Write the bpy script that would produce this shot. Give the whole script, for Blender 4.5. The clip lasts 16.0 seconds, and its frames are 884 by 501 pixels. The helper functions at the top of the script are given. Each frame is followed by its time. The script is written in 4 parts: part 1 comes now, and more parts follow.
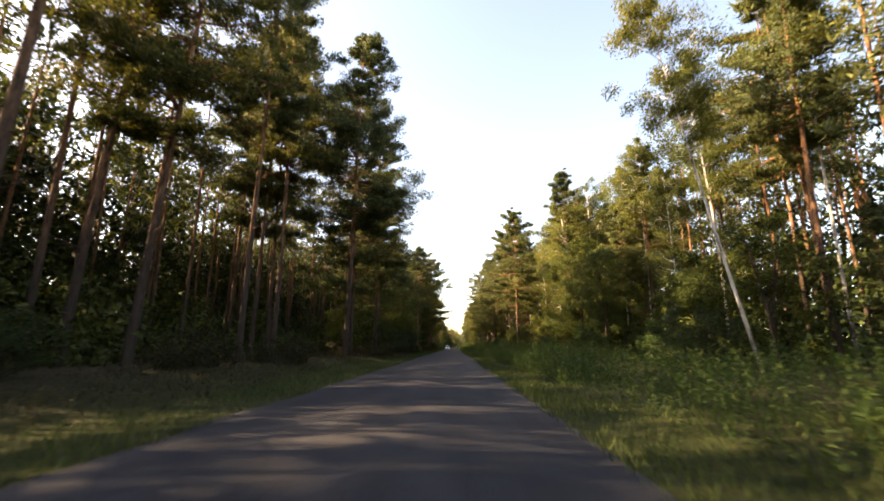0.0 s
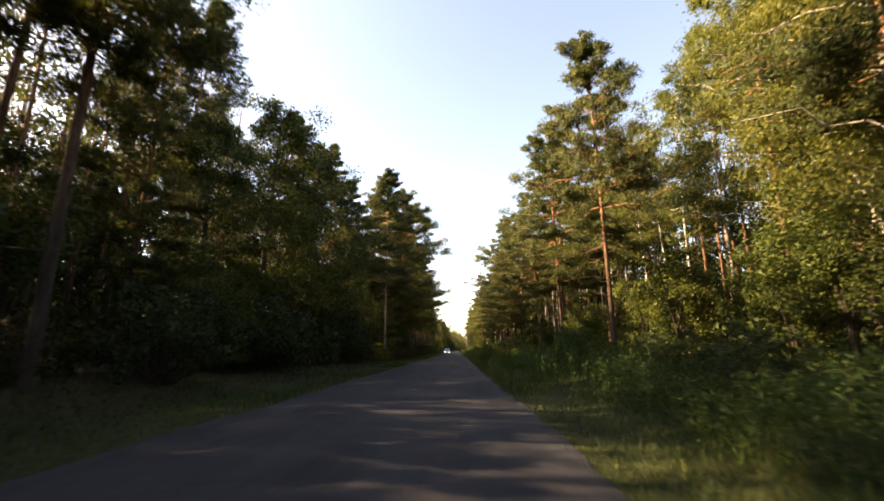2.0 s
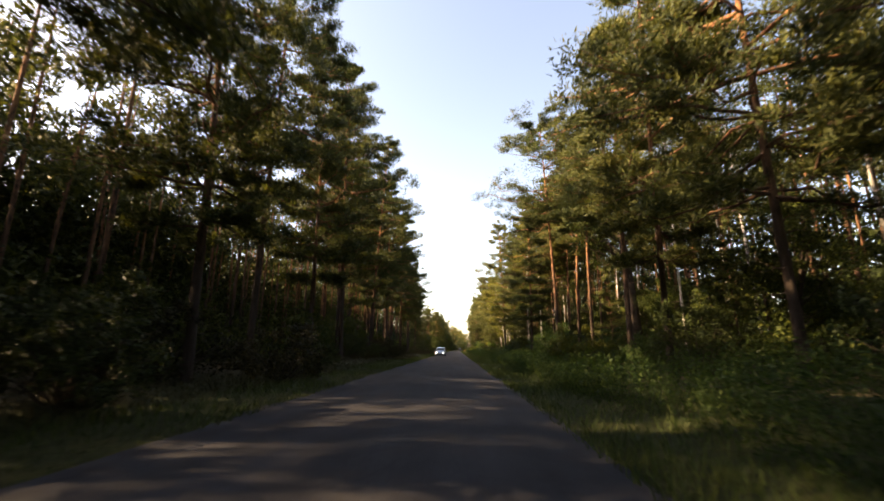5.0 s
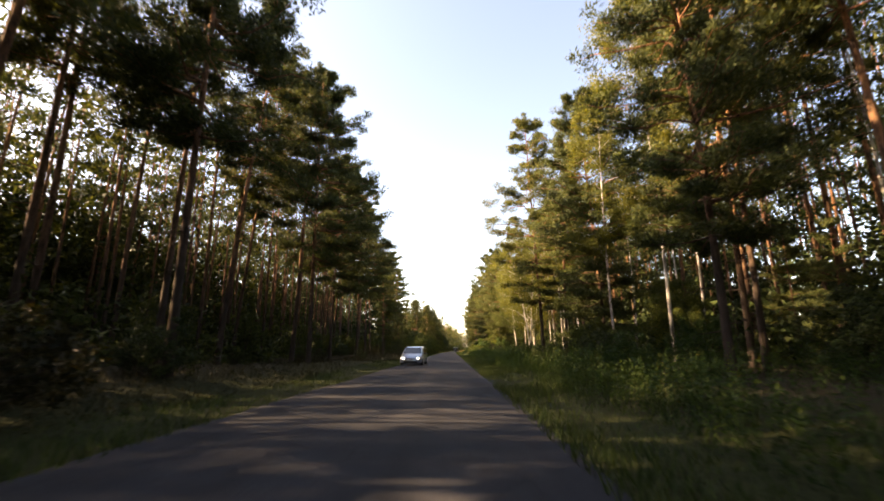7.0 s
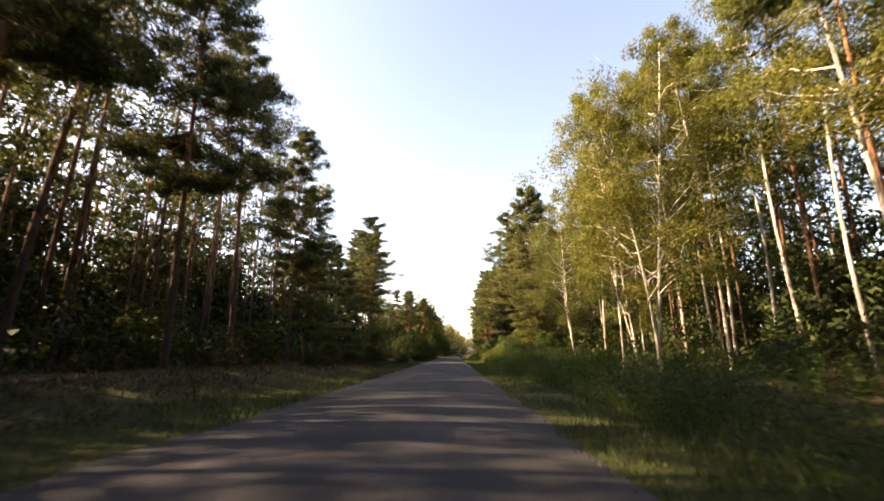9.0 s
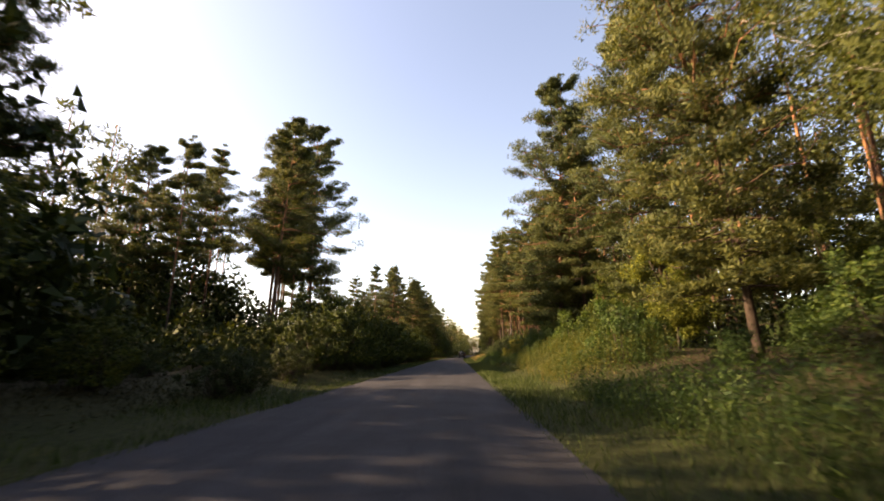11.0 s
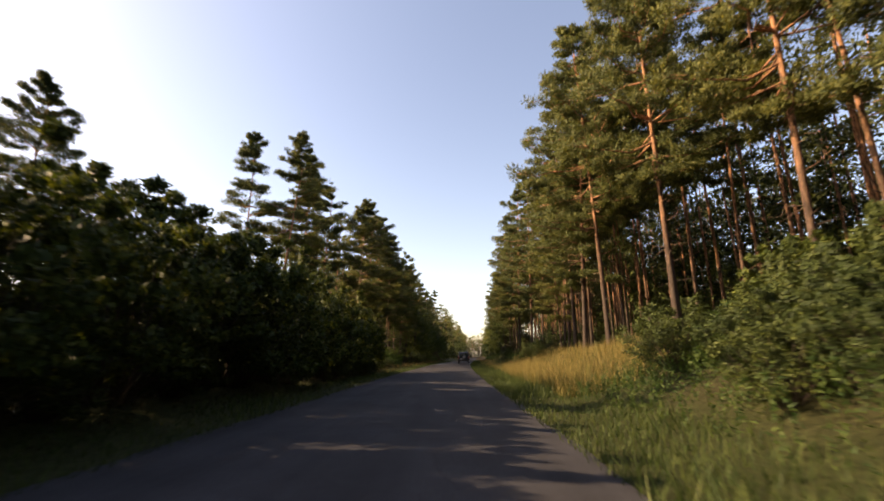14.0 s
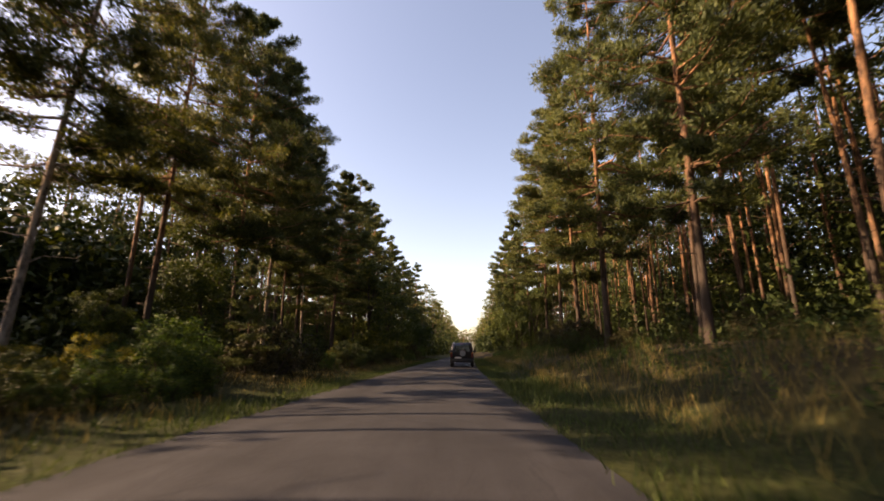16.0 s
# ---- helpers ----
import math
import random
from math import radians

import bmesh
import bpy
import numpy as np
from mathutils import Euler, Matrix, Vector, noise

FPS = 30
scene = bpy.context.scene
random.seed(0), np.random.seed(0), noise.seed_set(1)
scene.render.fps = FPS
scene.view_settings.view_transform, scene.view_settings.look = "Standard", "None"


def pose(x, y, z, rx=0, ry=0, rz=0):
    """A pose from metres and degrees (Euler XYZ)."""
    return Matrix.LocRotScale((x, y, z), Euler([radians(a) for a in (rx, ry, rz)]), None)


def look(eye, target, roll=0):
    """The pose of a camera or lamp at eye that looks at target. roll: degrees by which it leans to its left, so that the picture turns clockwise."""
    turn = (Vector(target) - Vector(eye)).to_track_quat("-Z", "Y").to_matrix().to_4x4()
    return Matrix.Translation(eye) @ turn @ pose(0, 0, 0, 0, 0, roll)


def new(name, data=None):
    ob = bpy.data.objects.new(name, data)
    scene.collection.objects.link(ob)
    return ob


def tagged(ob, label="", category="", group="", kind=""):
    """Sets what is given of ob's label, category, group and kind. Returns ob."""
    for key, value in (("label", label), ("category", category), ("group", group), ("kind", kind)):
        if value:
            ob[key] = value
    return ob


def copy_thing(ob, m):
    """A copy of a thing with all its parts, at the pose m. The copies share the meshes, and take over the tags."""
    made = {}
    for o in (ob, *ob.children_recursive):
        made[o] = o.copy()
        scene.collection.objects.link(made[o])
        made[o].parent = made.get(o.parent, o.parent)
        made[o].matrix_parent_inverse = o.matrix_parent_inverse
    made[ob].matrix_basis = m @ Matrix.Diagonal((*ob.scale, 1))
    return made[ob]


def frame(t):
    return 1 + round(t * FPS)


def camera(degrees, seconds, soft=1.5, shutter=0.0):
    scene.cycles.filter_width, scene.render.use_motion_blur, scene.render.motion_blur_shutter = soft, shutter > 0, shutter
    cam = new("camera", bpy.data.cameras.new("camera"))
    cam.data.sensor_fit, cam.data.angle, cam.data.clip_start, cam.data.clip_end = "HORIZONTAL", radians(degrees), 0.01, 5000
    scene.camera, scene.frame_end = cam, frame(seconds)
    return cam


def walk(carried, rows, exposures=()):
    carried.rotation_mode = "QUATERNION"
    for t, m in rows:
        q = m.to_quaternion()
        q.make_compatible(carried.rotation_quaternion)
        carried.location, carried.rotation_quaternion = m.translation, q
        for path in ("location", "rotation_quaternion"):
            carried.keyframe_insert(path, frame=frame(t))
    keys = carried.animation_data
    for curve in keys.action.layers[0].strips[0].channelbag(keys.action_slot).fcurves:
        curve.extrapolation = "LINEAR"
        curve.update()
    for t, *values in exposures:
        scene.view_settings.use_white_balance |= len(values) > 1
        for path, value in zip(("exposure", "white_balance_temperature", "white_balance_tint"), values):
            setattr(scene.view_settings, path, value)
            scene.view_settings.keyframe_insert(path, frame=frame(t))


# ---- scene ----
# The camera rides in a car, about 1.22 m over a straight forest road that runs along +y.
PATH = [
    (0.0, pose(-0.22, -1.06, 1.22, 102.66, -0.39, 1.59)),
    (0.5, pose(-0.15, 9.20, 1.22, 102.79, -0.33, 1.68)),
    (1.0, pose(-0.07, 19.45, 1.22, 102.92, -0.32, 1.71)),
    (1.5, pose(0.01, 29.72, 1.22, 102.97, -0.25, 1.80)),
    (2.0, pose(0.15, 39.87, 1.22, 103.09, -0.04, 2.01)),
    (2.5, pose(0.25, 49.89, 1.22, 103.21, 0.34, 2.18)),
    (3.0, pose(0.03, 59.96, 1.22, 103.12, 0.26, 2.21)),
    (3.5, pose(-0.19, 70.09, 1.22, 102.52, 0.05, 2.36)),
    (6.0, pose(-0.06, 121.06, 1.22, 103.22, -0.69, 1.65)),
    (6.5, pose(0.06, 131.39, 1.22, 103.14, -0.37, 1.38)),
    (7.0, pose(0.15, 141.64, 1.22, 103.07, 0.07, 1.32)),
    (7.5, pose(0.15, 151.60, 1.22, 103.22, 0.44, 1.35)),
    (8.0, pose(-0.15, 161.45, 1.22, 103.29, 0.51, 1.35)),
    (8.5, pose(-0.17, 171.32, 1.22, 103.42, 0.28, 1.49)),
    (9.0, pose(-0.10, 181.18, 1.22, 103.58, -0.14, 1.57)),
    (11.5, pose(0.19, 231.83, 1.22, 103.68, 0.01, 2.05)),
    (12.0, pose(0.11, 242.24, 1.22, 103.80, 0.15, 2.08)),
    (12.5, pose(-0.04, 252.61, 1.22, 103.83, 0.15, 2.06)),
    (13.0, pose(-0.13, 262.84, 1.22, 103.83, 0.04, 1.97)),
    (13.5, pose(-0.14, 272.96, 1.22, 104.00, -0.03, 1.73)),
    (14.0, pose(-0.14, 283.01, 1.22, 103.92, -0.25, 1.37)),
    (14.5, pose(-0.13, 292.92, 1.22, 103.44, -0.41, 1.10)),
    (15.0, pose(-0.07, 302.72, 1.22, 103.69, 0.02, 0.88)),
    (15.5, pose(0.09, 312.50, 1.22, 103.63, 0.37, 0.34)),
    (16.0, pose(0.19, 322.30, 1.22, 103.39, 0.12, 0.10)),
]
cam = camera(92.0, 16.0, soft=1.7, shutter=0.13)
walk(cam, PATH, [(0.0, 2.6, 8400, 19), (0.6, 2.4, 8400, 19), (2.2, 2.38, 8400, 19), (3.0, 2.45, 8400, 19), (3.7, 2.5, 8400, 19), (6.0, 2.18, 8500, 21), (6.6, 2.45, 8500, 21),
                 (9.2, 2.32, 8300, 21), (11.3, 1.95, 8200, 23), (12.0, 2.1, 8150, 22), (12.5, 2.27, 8100, 22), (13.4, 1.95, 7900, 22), (14.0, 1.62, 7900, 22), (14.5, 1.88, 8000, 23), (15.0, 1.75, 8000, 25), (15.5, 1.42, 7800, 26), (16.0, 1.62, 8100, 26)])

# ---- world and sun: late-afternoon sun square from the left ----
SUN_ELEVATION = radians(29)
SUN_WAY = Vector((1.0, 0.03, -math.tan(SUN_ELEVATION))).normalized()
world = bpy.data.worlds.new("sky")
scene.world = world
world.use_nodes = True
wn = world.node_tree.nodes
sky = wn.new("ShaderNodeTexSky")
sky.sky_type = "NISHITA"
sky.sun_disc = False
sky.sun_elevation = SUN_ELEVATION
sky.sun_rotation = math.atan2(-SUN_WAY.x, -SUN_WAY.y)
sky.dust_density = 1.4
sky.air_density = 1.0
sky.ozone_density = 0.4
wn["Background"].inputs["Strength"].default_value = 0.11
world.node_tree.links.new(sky.outputs[0], wn["Background"].inputs["Color"])
sun = new("sun", bpy.data.lights.new("sun", "SUN"))
sun.data.energy = 5.0
sun.data.angle = radians(0.6)
sun.data.color = (1.0, 0.81, 0.54)
sun.matrix_world = look((-60, -10, 60), Vector((-60, -10, 60)) + SUN_WAY)


# ---- materials ----
def material(name):
    m = bpy.data.materials.new(name)
    m.use_nodes = True
    return m, m.node_tree.nodes, m.node_tree.links, m.node_tree.nodes["Principled BSDF"]


def ramp(nodes, stops):
    r = nodes.new("ShaderNodeValToRGB")
    while len(r.color_ramp.elements) < len(stops):
        r.color_ramp.elements.new(0.5)
    for e, (p, c) in zip(r.color_ramp.elements, stops):
        e.position, e.color = p, (*c, 1)
    return r


def noise_node(nodes, links, scale, detail=5, coord=None, rough=0.6):
    n = nodes.new("ShaderNodeTexNoise")
    n.inputs["Scale"].default_value, n.inputs["Detail"].default_value = scale, detail
    n.inputs["Roughness"].default_value = rough
    if coord:
        links.new(coord, n.inputs["Vector"])
    return n


def mixed(nodes, links, fac, a, b, mode="MIX"):
    n = nodes.new("ShaderNodeMix")
    n.data_type, n.blend_type = "RGBA", mode
    for socket, value in ((n.inputs[0], fac), (n.inputs[6], a), (n.inputs[7], b)):
        if isinstance(value, (int, float)):
            socket.default_value = value
        elif isinstance(value, tuple):
            socket.default_value = (*value, 1)
        else:
            links.new(value, socket)
    return n.outputs[2]


def bumped(nodes, links, bsdf, height, strength, distance):
    b = nodes.new("ShaderNodeBump")
    b.inputs["Strength"].default_value, b.inputs["Distance"].default_value = strength, distance
    links.new(height, b.inputs["Height"])
    links.new(b.outputs[0], bsdf.inputs["Normal"])


def leaf_material(name, dark, mid, light, through_share=0.35, tint=(1.25, 1.15, 0.5)):
    """Leaves: every leaf has its own shade, every plant its own tone; some light passes through."""
    m, nodes, links, bsdf = material(name)
    geo, info = nodes.new("ShaderNodeNewGeometry"), nodes.new("ShaderNodeObjectInfo")
    r = ramp(nodes, [(0.0, dark), (0.55, mid), (1.0, light)])
    links.new(geo.outputs["Random Per Island"], r.inputs[0])
    tone = ramp(nodes, [(0.0, (0.75, 0.8, 0.8)), (0.5, (1.0, 1.0, 1.0)), (1.0, (1.3, 1.15, 0.9))])
    links.new(info.outputs["Random"], tone.inputs[0])
    colour = mixed(nodes, links, 1.0, r.outputs[0], tone.outputs[0], "MULTIPLY")
    links.new(colour, bsdf.inputs["Base Color"])
    bsdf.inputs["Roughness"].default_value = 0.6
    bsdf.inputs["Specular IOR Level"].default_value = 0.15
    back = nodes.new("ShaderNodeBsdfTranslucent")
    links.new(mixed(nodes, links, 1.0, colour, tint, "MULTIPLY"), back.inputs[0])
    mix = nodes.new("ShaderNodeMixShader")
    mix.inputs[0].default_value = through_share
    links.new(bsdf.outputs[0], mix.inputs[1])
    links.new(back.outputs[0], mix.inputs[2])
    links.new(mix.outputs[0], nodes["Material Output"].inputs[0])
    return m


def bark_material(name, low, high, z0, z1, scale=7.0, dark=(0.03, 0.022, 0.018)):
    """Bark: rough and dull low down, smooth and flaky higher up, as the trees grow it."""
    m, nodes, links, bsdf = material(name)
    tex = nodes.new("ShaderNodeTexCoord")
    sep, rng = nodes.new("ShaderNodeSeparateXYZ"), nodes.new("ShaderNodeMapRange")
    links.new(tex.outputs["Object"], sep.inputs[0])
    links.new(sep.outputs["Z"], rng.inputs["Value"])
    rng.inputs["From Min"].default_value, rng.inputs["From Max"].default_value = z0, z1
    stretch = nodes.new("ShaderNodeMapping")
    stretch.inputs["Scale"].default_value = (1, 1, 0.25)
    links.new(tex.outputs["Object"], stretch.inputs[0])
    n = noise_node(nodes, links, scale, 6, stretch.outputs[0], 0.7)
    big = noise_node(nodes, links, 1.3, 3, tex.outputs["Object"])
    base = mixed(nodes, links, rng.outputs[0], low, high)
    r = ramp(nodes, [(0.36, (0, 0, 0)), (0.58, (1, 1, 1))])
    links.new(n.outputs[0], r.inputs[0])
    colour = mixed(nodes, links, r.outputs[0], dark, base)
    colour = mixed(nodes, links, 0.35, colour, big.outputs[0], "SOFT_LIGHT")
    links.new(colour, bsdf.inputs["Base Color"])
    bsdf.inputs["Roughness"].default_value = 0.9
    bsdf.inputs["Specular IOR Level"].default_value = 0.15
    bumped(nodes, links, bsdf, n.outputs[0], 0.6, 0.03)
    return m


PINE_BARK = bark_material("pine_bark", (0.055, 0.041, 0.033), (0.31, 0.155, 0.08), 3.5, 11.5)
# Pine bark made paler, with sunlight on the stem put into the colour.
SUNLIT_BARK = bark_material("sunlit_pine_bark", (0.26, 0.21, 0.17), (0.36, 0.24, 0.15), 2.0, 10.0)
BIRCH_BARK = bark_material("birch_bark", (0.3, 0.27, 0.23), (0.6, 0.56, 0.5), 0.5, 4.0, 3.0)
DARK_BARK = bark_material("grey_brown_bark", (0.045, 0.035, 0.028), (0.06, 0.045, 0.035), 0.0, 8.0)
PINE_LEAF = leaf_material("pine_needles", (0.032, 0.044, 0.018), (0.066, 0.083, 0.030), (0.122, 0.133, 0.046), 0.28)
BIRCH_LEAF = leaf_material("birch_leaves", (0.045, 0.057, 0.013), (0.085, 0.105, 0.028), (0.145, 0.155, 0.048), 0.4)
# Leaf green kept dark; it carries shade between stems and under bushes.
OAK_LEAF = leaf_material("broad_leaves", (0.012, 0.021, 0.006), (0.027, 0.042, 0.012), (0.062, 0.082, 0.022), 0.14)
MAPLE_LEAF = leaf_material("maple_leaves", (0.03, 0.05, 0.011), (0.07, 0.095, 0.019), (0.13, 0.15, 0.035), 0.4)
HAZEL_LEAF = leaf_material("hazel_leaves", (0.017, 0.03, 0.007), (0.041, 0.061, 0.013), (0.105, 0.122, 0.025), 0.22)
WEED_LEAF = leaf_material("weed_leaves", (0.017, 0.036, 0.011), (0.036, 0.068, 0.018), (0.085, 0.12, 0.03), 0.35, (1.1, 1.2, 0.55))
GRASS = leaf_material("verge_grass", (0.015, 0.031, 0.011), (0.034, 0.058, 0.02), (0.08, 0.104, 0.036), 0.3, (1.1, 1.15, 0.6))
STRAW = leaf_material("dry_grass", (0.11, 0.085, 0.03), (0.235, 0.178, 0.062), (0.38, 0.285, 0.105), 0.35, (1.1, 1.05, 0.8))
# Goldenrod; on the S5 bushes this bright tone stands for sunlight.
GOLD = leaf_material("goldenrod_and_lit_bush", (0.055, 0.065, 0.012), (0.095, 0.105, 0.021), (0.165, 0.15, 0.032), 0.35)
# Undergrowth brown, darkened so the shade under the pines lies in it.
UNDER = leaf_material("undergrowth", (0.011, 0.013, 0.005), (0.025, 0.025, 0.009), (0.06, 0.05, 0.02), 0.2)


def ground_material():
    m, nodes, links, bsdf = material("forest_ground")
    tex = nodes.new("ShaderNodeTexCoord")
    fine = noise_node(nodes, links, 9.0, 8, tex.outputs["Object"], 0.7)
    wide = noise_node(nodes, links, 0.35, 4, tex.outputs["Object"])
    litter = ramp(nodes, [(0.3, (0.014, 0.010, 0.006)), (0.5, (0.034, 0.025, 0.015)), (0.75, (0.075, 0.056, 0.033))])
    moss = ramp(nodes, [(0.3, (0.011, 0.014, 0.005)), (0.5, (0.026, 0.031, 0.010)), (0.75, (0.06, 0.06, 0.022))])
    links.new(fine.outputs[0], litter.inputs[0])
    links.new(fine.outputs[0], moss.inputs[0])
    sep = nodes.new("ShaderNodeSeparateXYZ")
    links.new(tex.outputs["Object"], sep.inputs[0])
    off = nodes.new("ShaderNodeMath")
    off.operation = "ADD"
    links.new(sep.outputs["X"], off.inputs[0])
    off.inputs[1].default_value = 1.3
    gap = nodes.new("ShaderNodeMath")
    gap.operation = "ABSOLUTE"
    links.new(off.outputs[0], gap.inputs[0])
    rng = nodes.new("ShaderNodeMapRange")
    links.new(gap.outputs[0], rng.inputs["Value"])
    rng.inputs["From Min"].default_value, rng.inputs["From Max"].default_value = 9.0, 4.5
    add = nodes.new("ShaderNodeMath")
    add.operation, add.use_clamp = "MULTIPLY_ADD", True
    links.new(wide.outputs[0], add.inputs[0])
    add.inputs[1].default_value = 0.9
    sub = nodes.new("ShaderNodeMath")
    sub.operation = "SUBTRACT"
    links.new(rng.outputs[0], sub.inputs[0])
    sub.inputs[1].default_value = 0.25
    links.new(sub.outputs[0], add.inputs[2])
    links.new(mixed(nodes, links, add.outputs[0], litter.outputs[0], moss.outputs[0]), bsdf.inputs["Base Color"])
    bsdf.inputs["Roughness"].default_value = 0.95
    bsdf.inputs["Specular IOR Level"].default_value = 0.1
    bumped(nodes, links, bsdf, fine.outputs[0], 0.8, 0.06)
    return m


def asphalt_material():
    m, nodes, links, bsdf = material("worn_asphalt")
    tex = nodes.new("ShaderNodeTexCoord")
    grain = noise_node(nodes, links, 60.0, 4, tex.outputs["Object"], 0.8)
    stretch = nodes.new("ShaderNodeMapping")
    stretch.inputs["Scale"].default_value = (1.6, 0.12, 1)
    links.new(tex.outputs["Object"], stretch.inputs[0])
    tracks = noise_node(nodes, links, 1.0, 4, stretch.outputs[0])
    patch = noise_node(nodes, links, 0.6, 5, tex.outputs["Object"], 0.65)
    r = ramp(nodes, [(0.25, (0.014, 0.014, 0.017)), (0.5, (0.028, 0.028, 0.032)), (0.8, (0.056, 0.055, 0.059))])
    links.new(grain.outputs[0], r.inputs[0])
    colour = mixed(nodes, links, 0.6, r.outputs[0], tracks.outputs[0], "SOFT_LIGHT")
    colour = mixed(nodes, links, 0.6, colour, patch.outputs[0], "SOFT_LIGHT")
    crack = nodes.new("ShaderNodeTexVoronoi")
    crack.feature = "DISTANCE_TO_EDGE"
    crack.inputs["Scale"].default_value = 0.8
    warp = mixed(nodes, links, 0.25, tex.outputs["Object"], patch.outputs["Color"], "ADD")
    links.new(warp, crack.inputs["Vector"])
    cr = ramp(nodes, [(0.0, (0.25, 0.25, 0.25)), (0.012, (1, 1, 1))])
    links.new(crack.outputs["Distance"], cr.inputs[0])
    colour = mixed(nodes, links, 0.3, colour, cr.outputs[0], "MULTIPLY")
    links.new(colour, bsdf.inputs["Base Color"])
    bsdf.inputs["Roughness"].default_value = 0.9
    bsdf.inputs["Specular IOR Level"].default_value = 0.12
    bumped(nodes, links, bsdf, grain.outputs[0], 0.35, 0.01)
    return m


GROUND, ASPHALT = ground_material(), asphalt_material()


def plain(name, colour, rough=0.5, metal=0.0, coat=0.0):
    m, nodes, links, bsdf = material(name)
    tex = nodes.new("ShaderNodeTexCoord")
    n = noise_node(nodes, links, 8.0, 4, tex.outputs["Object"])
    links.new(mixed(nodes, links, 0.12, colour, n.outputs[0], "SOFT_LIGHT"), bsdf.inputs["Base Color"])
    bsdf.inputs["Roughness"].default_value, bsdf.inputs["Metallic"].default_value = rough, metal
    bsdf.inputs["Coat Weight"].default_value = coat
    return m


# ---- mesh helpers ----
def mesh_of(name, verts, faces, mat, smooth=False):
    me = bpy.data.meshes.new(name)
    verts = np.asarray(verts, dtype=np.float32)
    me.from_pydata(verts.tolist(), [], faces if isinstance(faces, list) else faces.tolist())
    me.materials.append(mat)
    if smooth:
        me.polygons.foreach_set("use_smooth", [True] * len(me.polygons))
    me.update()
    return me


def tri_mesh(name, verts, mat, normals=None):
    """A mesh of separate triangles; verts holds three in a row for each, normals one for each triangle."""
    n = len(verts)
    me = bpy.data.meshes.new(name)
    me.vertices.add(n)
    me.vertices.foreach_set("co", np.asarray(verts, dtype=np.float32).ravel())
    me.loops.add(n)
    me.loops.foreach_set("vertex_index", np.arange(n, dtype=np.int32))
    me.polygons.add(n // 3)
    me.polygons.foreach_set("loop_start", np.arange(0, n, 3, dtype=np.int32))
    me.materials.append(mat)
    me.update(calc_edges=True)
    if normals is not None:
        me.polygons.foreach_set("use_smooth", [True] * (n // 3))
        me.normals_split_custom_set(np.repeat(normals, 3, axis=0).tolist())
    return me


def put_part(name, me, parent, label=""):
    ob = new(name, me)
    ob.parent = parent
    return tagged(ob, label) if label else ob


def part(name, bm, mat, parent, label=""):
    me = bpy.data.meshes.new(name)
    bm.to_mesh(me)
    bm.free()
    me.materials.append(mat)
    return put_part(name, me, parent, label)


class Tubes:
    """Tapered round limbs, gathered into one mesh."""

    def __init__(self):
        self.verts, self.faces = [], []

    def add(self, points, radii, sides=7):
        points = [Vector(p) for p in points]
        start = len(self.verts)
        for i, p in enumerate(points):
            way = (points[min(i + 1, len(points) - 1)] - points[max(i - 1, 0)]).normalized()
            side = way.cross(Vector((0.31, 0.95, 0.02))).normalized()
            other = way.cross(side)
            for k in range(sides):
                a = 2 * math.pi * k / sides
                self.verts.append(p + (side * math.cos(a) + other * math.sin(a)) * radii[i])
        for i in range(len(points) - 1):
            for k in range(sides):
                a, b = start + i * sides + k, start + i * sides + (k + 1) % sides
                self.faces.append((a, b, b + sides, a + sides))
        tip = start + (len(points) - 1) * sides
        self.faces.append(tuple(range(tip, tip + sides)))

    def mesh(self, name, mat):
        return mesh_of(name, [tuple(v) for v in self.verts], self.faces, mat, True)


def unit(v):
    return v / np.maximum(np.linalg.norm(v, axis=1, keepdims=True), 1e-6)


def leaves(rng, centres, radii, count, length, width, flat=0.6, outward=0.6, up=0.2, shell=0.5):
    """Leaf triangles in clumps: round each centre lie count leaves, pointing out of the clump and up or down."""
    n = len(centres) * count
    c, r = np.repeat(centres, count, axis=0), np.repeat(radii, count)[:, None]
    d = unit(rng.normal(size=(n, 3)))
    where = d * (shell + (1 - shell) * rng.random((n, 1))) ** 0.8 * r * np.array([1, 1, flat])
    way = unit(outward * d + rng.normal(size=(n, 3)) * 0.5 + np.array([0, 0, up]))
    side = unit(np.cross(way, rng.normal(size=(n, 3))))
    ln = length * (0.6 + 0.8 * rng.random((n, 1)))
    wd = width * (0.6 + 0.8 * rng.random((n, 1)))
    p = c + where
    out = np.empty((n, 3, 3))
    out[:, 0], out[:, 1], out[:, 2] = p - way * ln * 0.4 + side * wd * 0.5, p - way * ln * 0.25 - side * wd * 0.5, p + way * ln * 0.6
    return out.reshape(-1, 3)


def crown_mesh(rng, name, mat, centres, radii, *spec):
    """The leaves of one plant as a mesh; they face outwards, and shade softly as a mass of leaves does."""
    centres, radii = np.array(centres), np.array(radii)
    tris = leaves(rng, centres, radii, *spec).reshape(-1, 3, 3)
    mid = tris.mean(axis=1)
    face = unit(np.cross(tris[:, 1] - tris[:, 0], tris[:, 2] - tris[:, 0]))
    own = np.repeat(centres, spec[0], axis=0)
    heart = centres.mean(axis=0)
    spread = np.maximum(np.abs(centres - heart).max(axis=0), 0.3)
    outward = unit(1.0 * (mid - own) / np.repeat(radii, spec[0])[:, None] + 0.7 * (own - heart) / spread + np.array([0, 0, 0.25]))
    flip = (face * outward).sum(axis=1) < 0
    tris[flip] = tris[flip][:, ::-1]
    face[flip] *= -1
    return tri_mesh(name, tris.reshape(-1, 3), mat, unit(0.55 * outward + face))


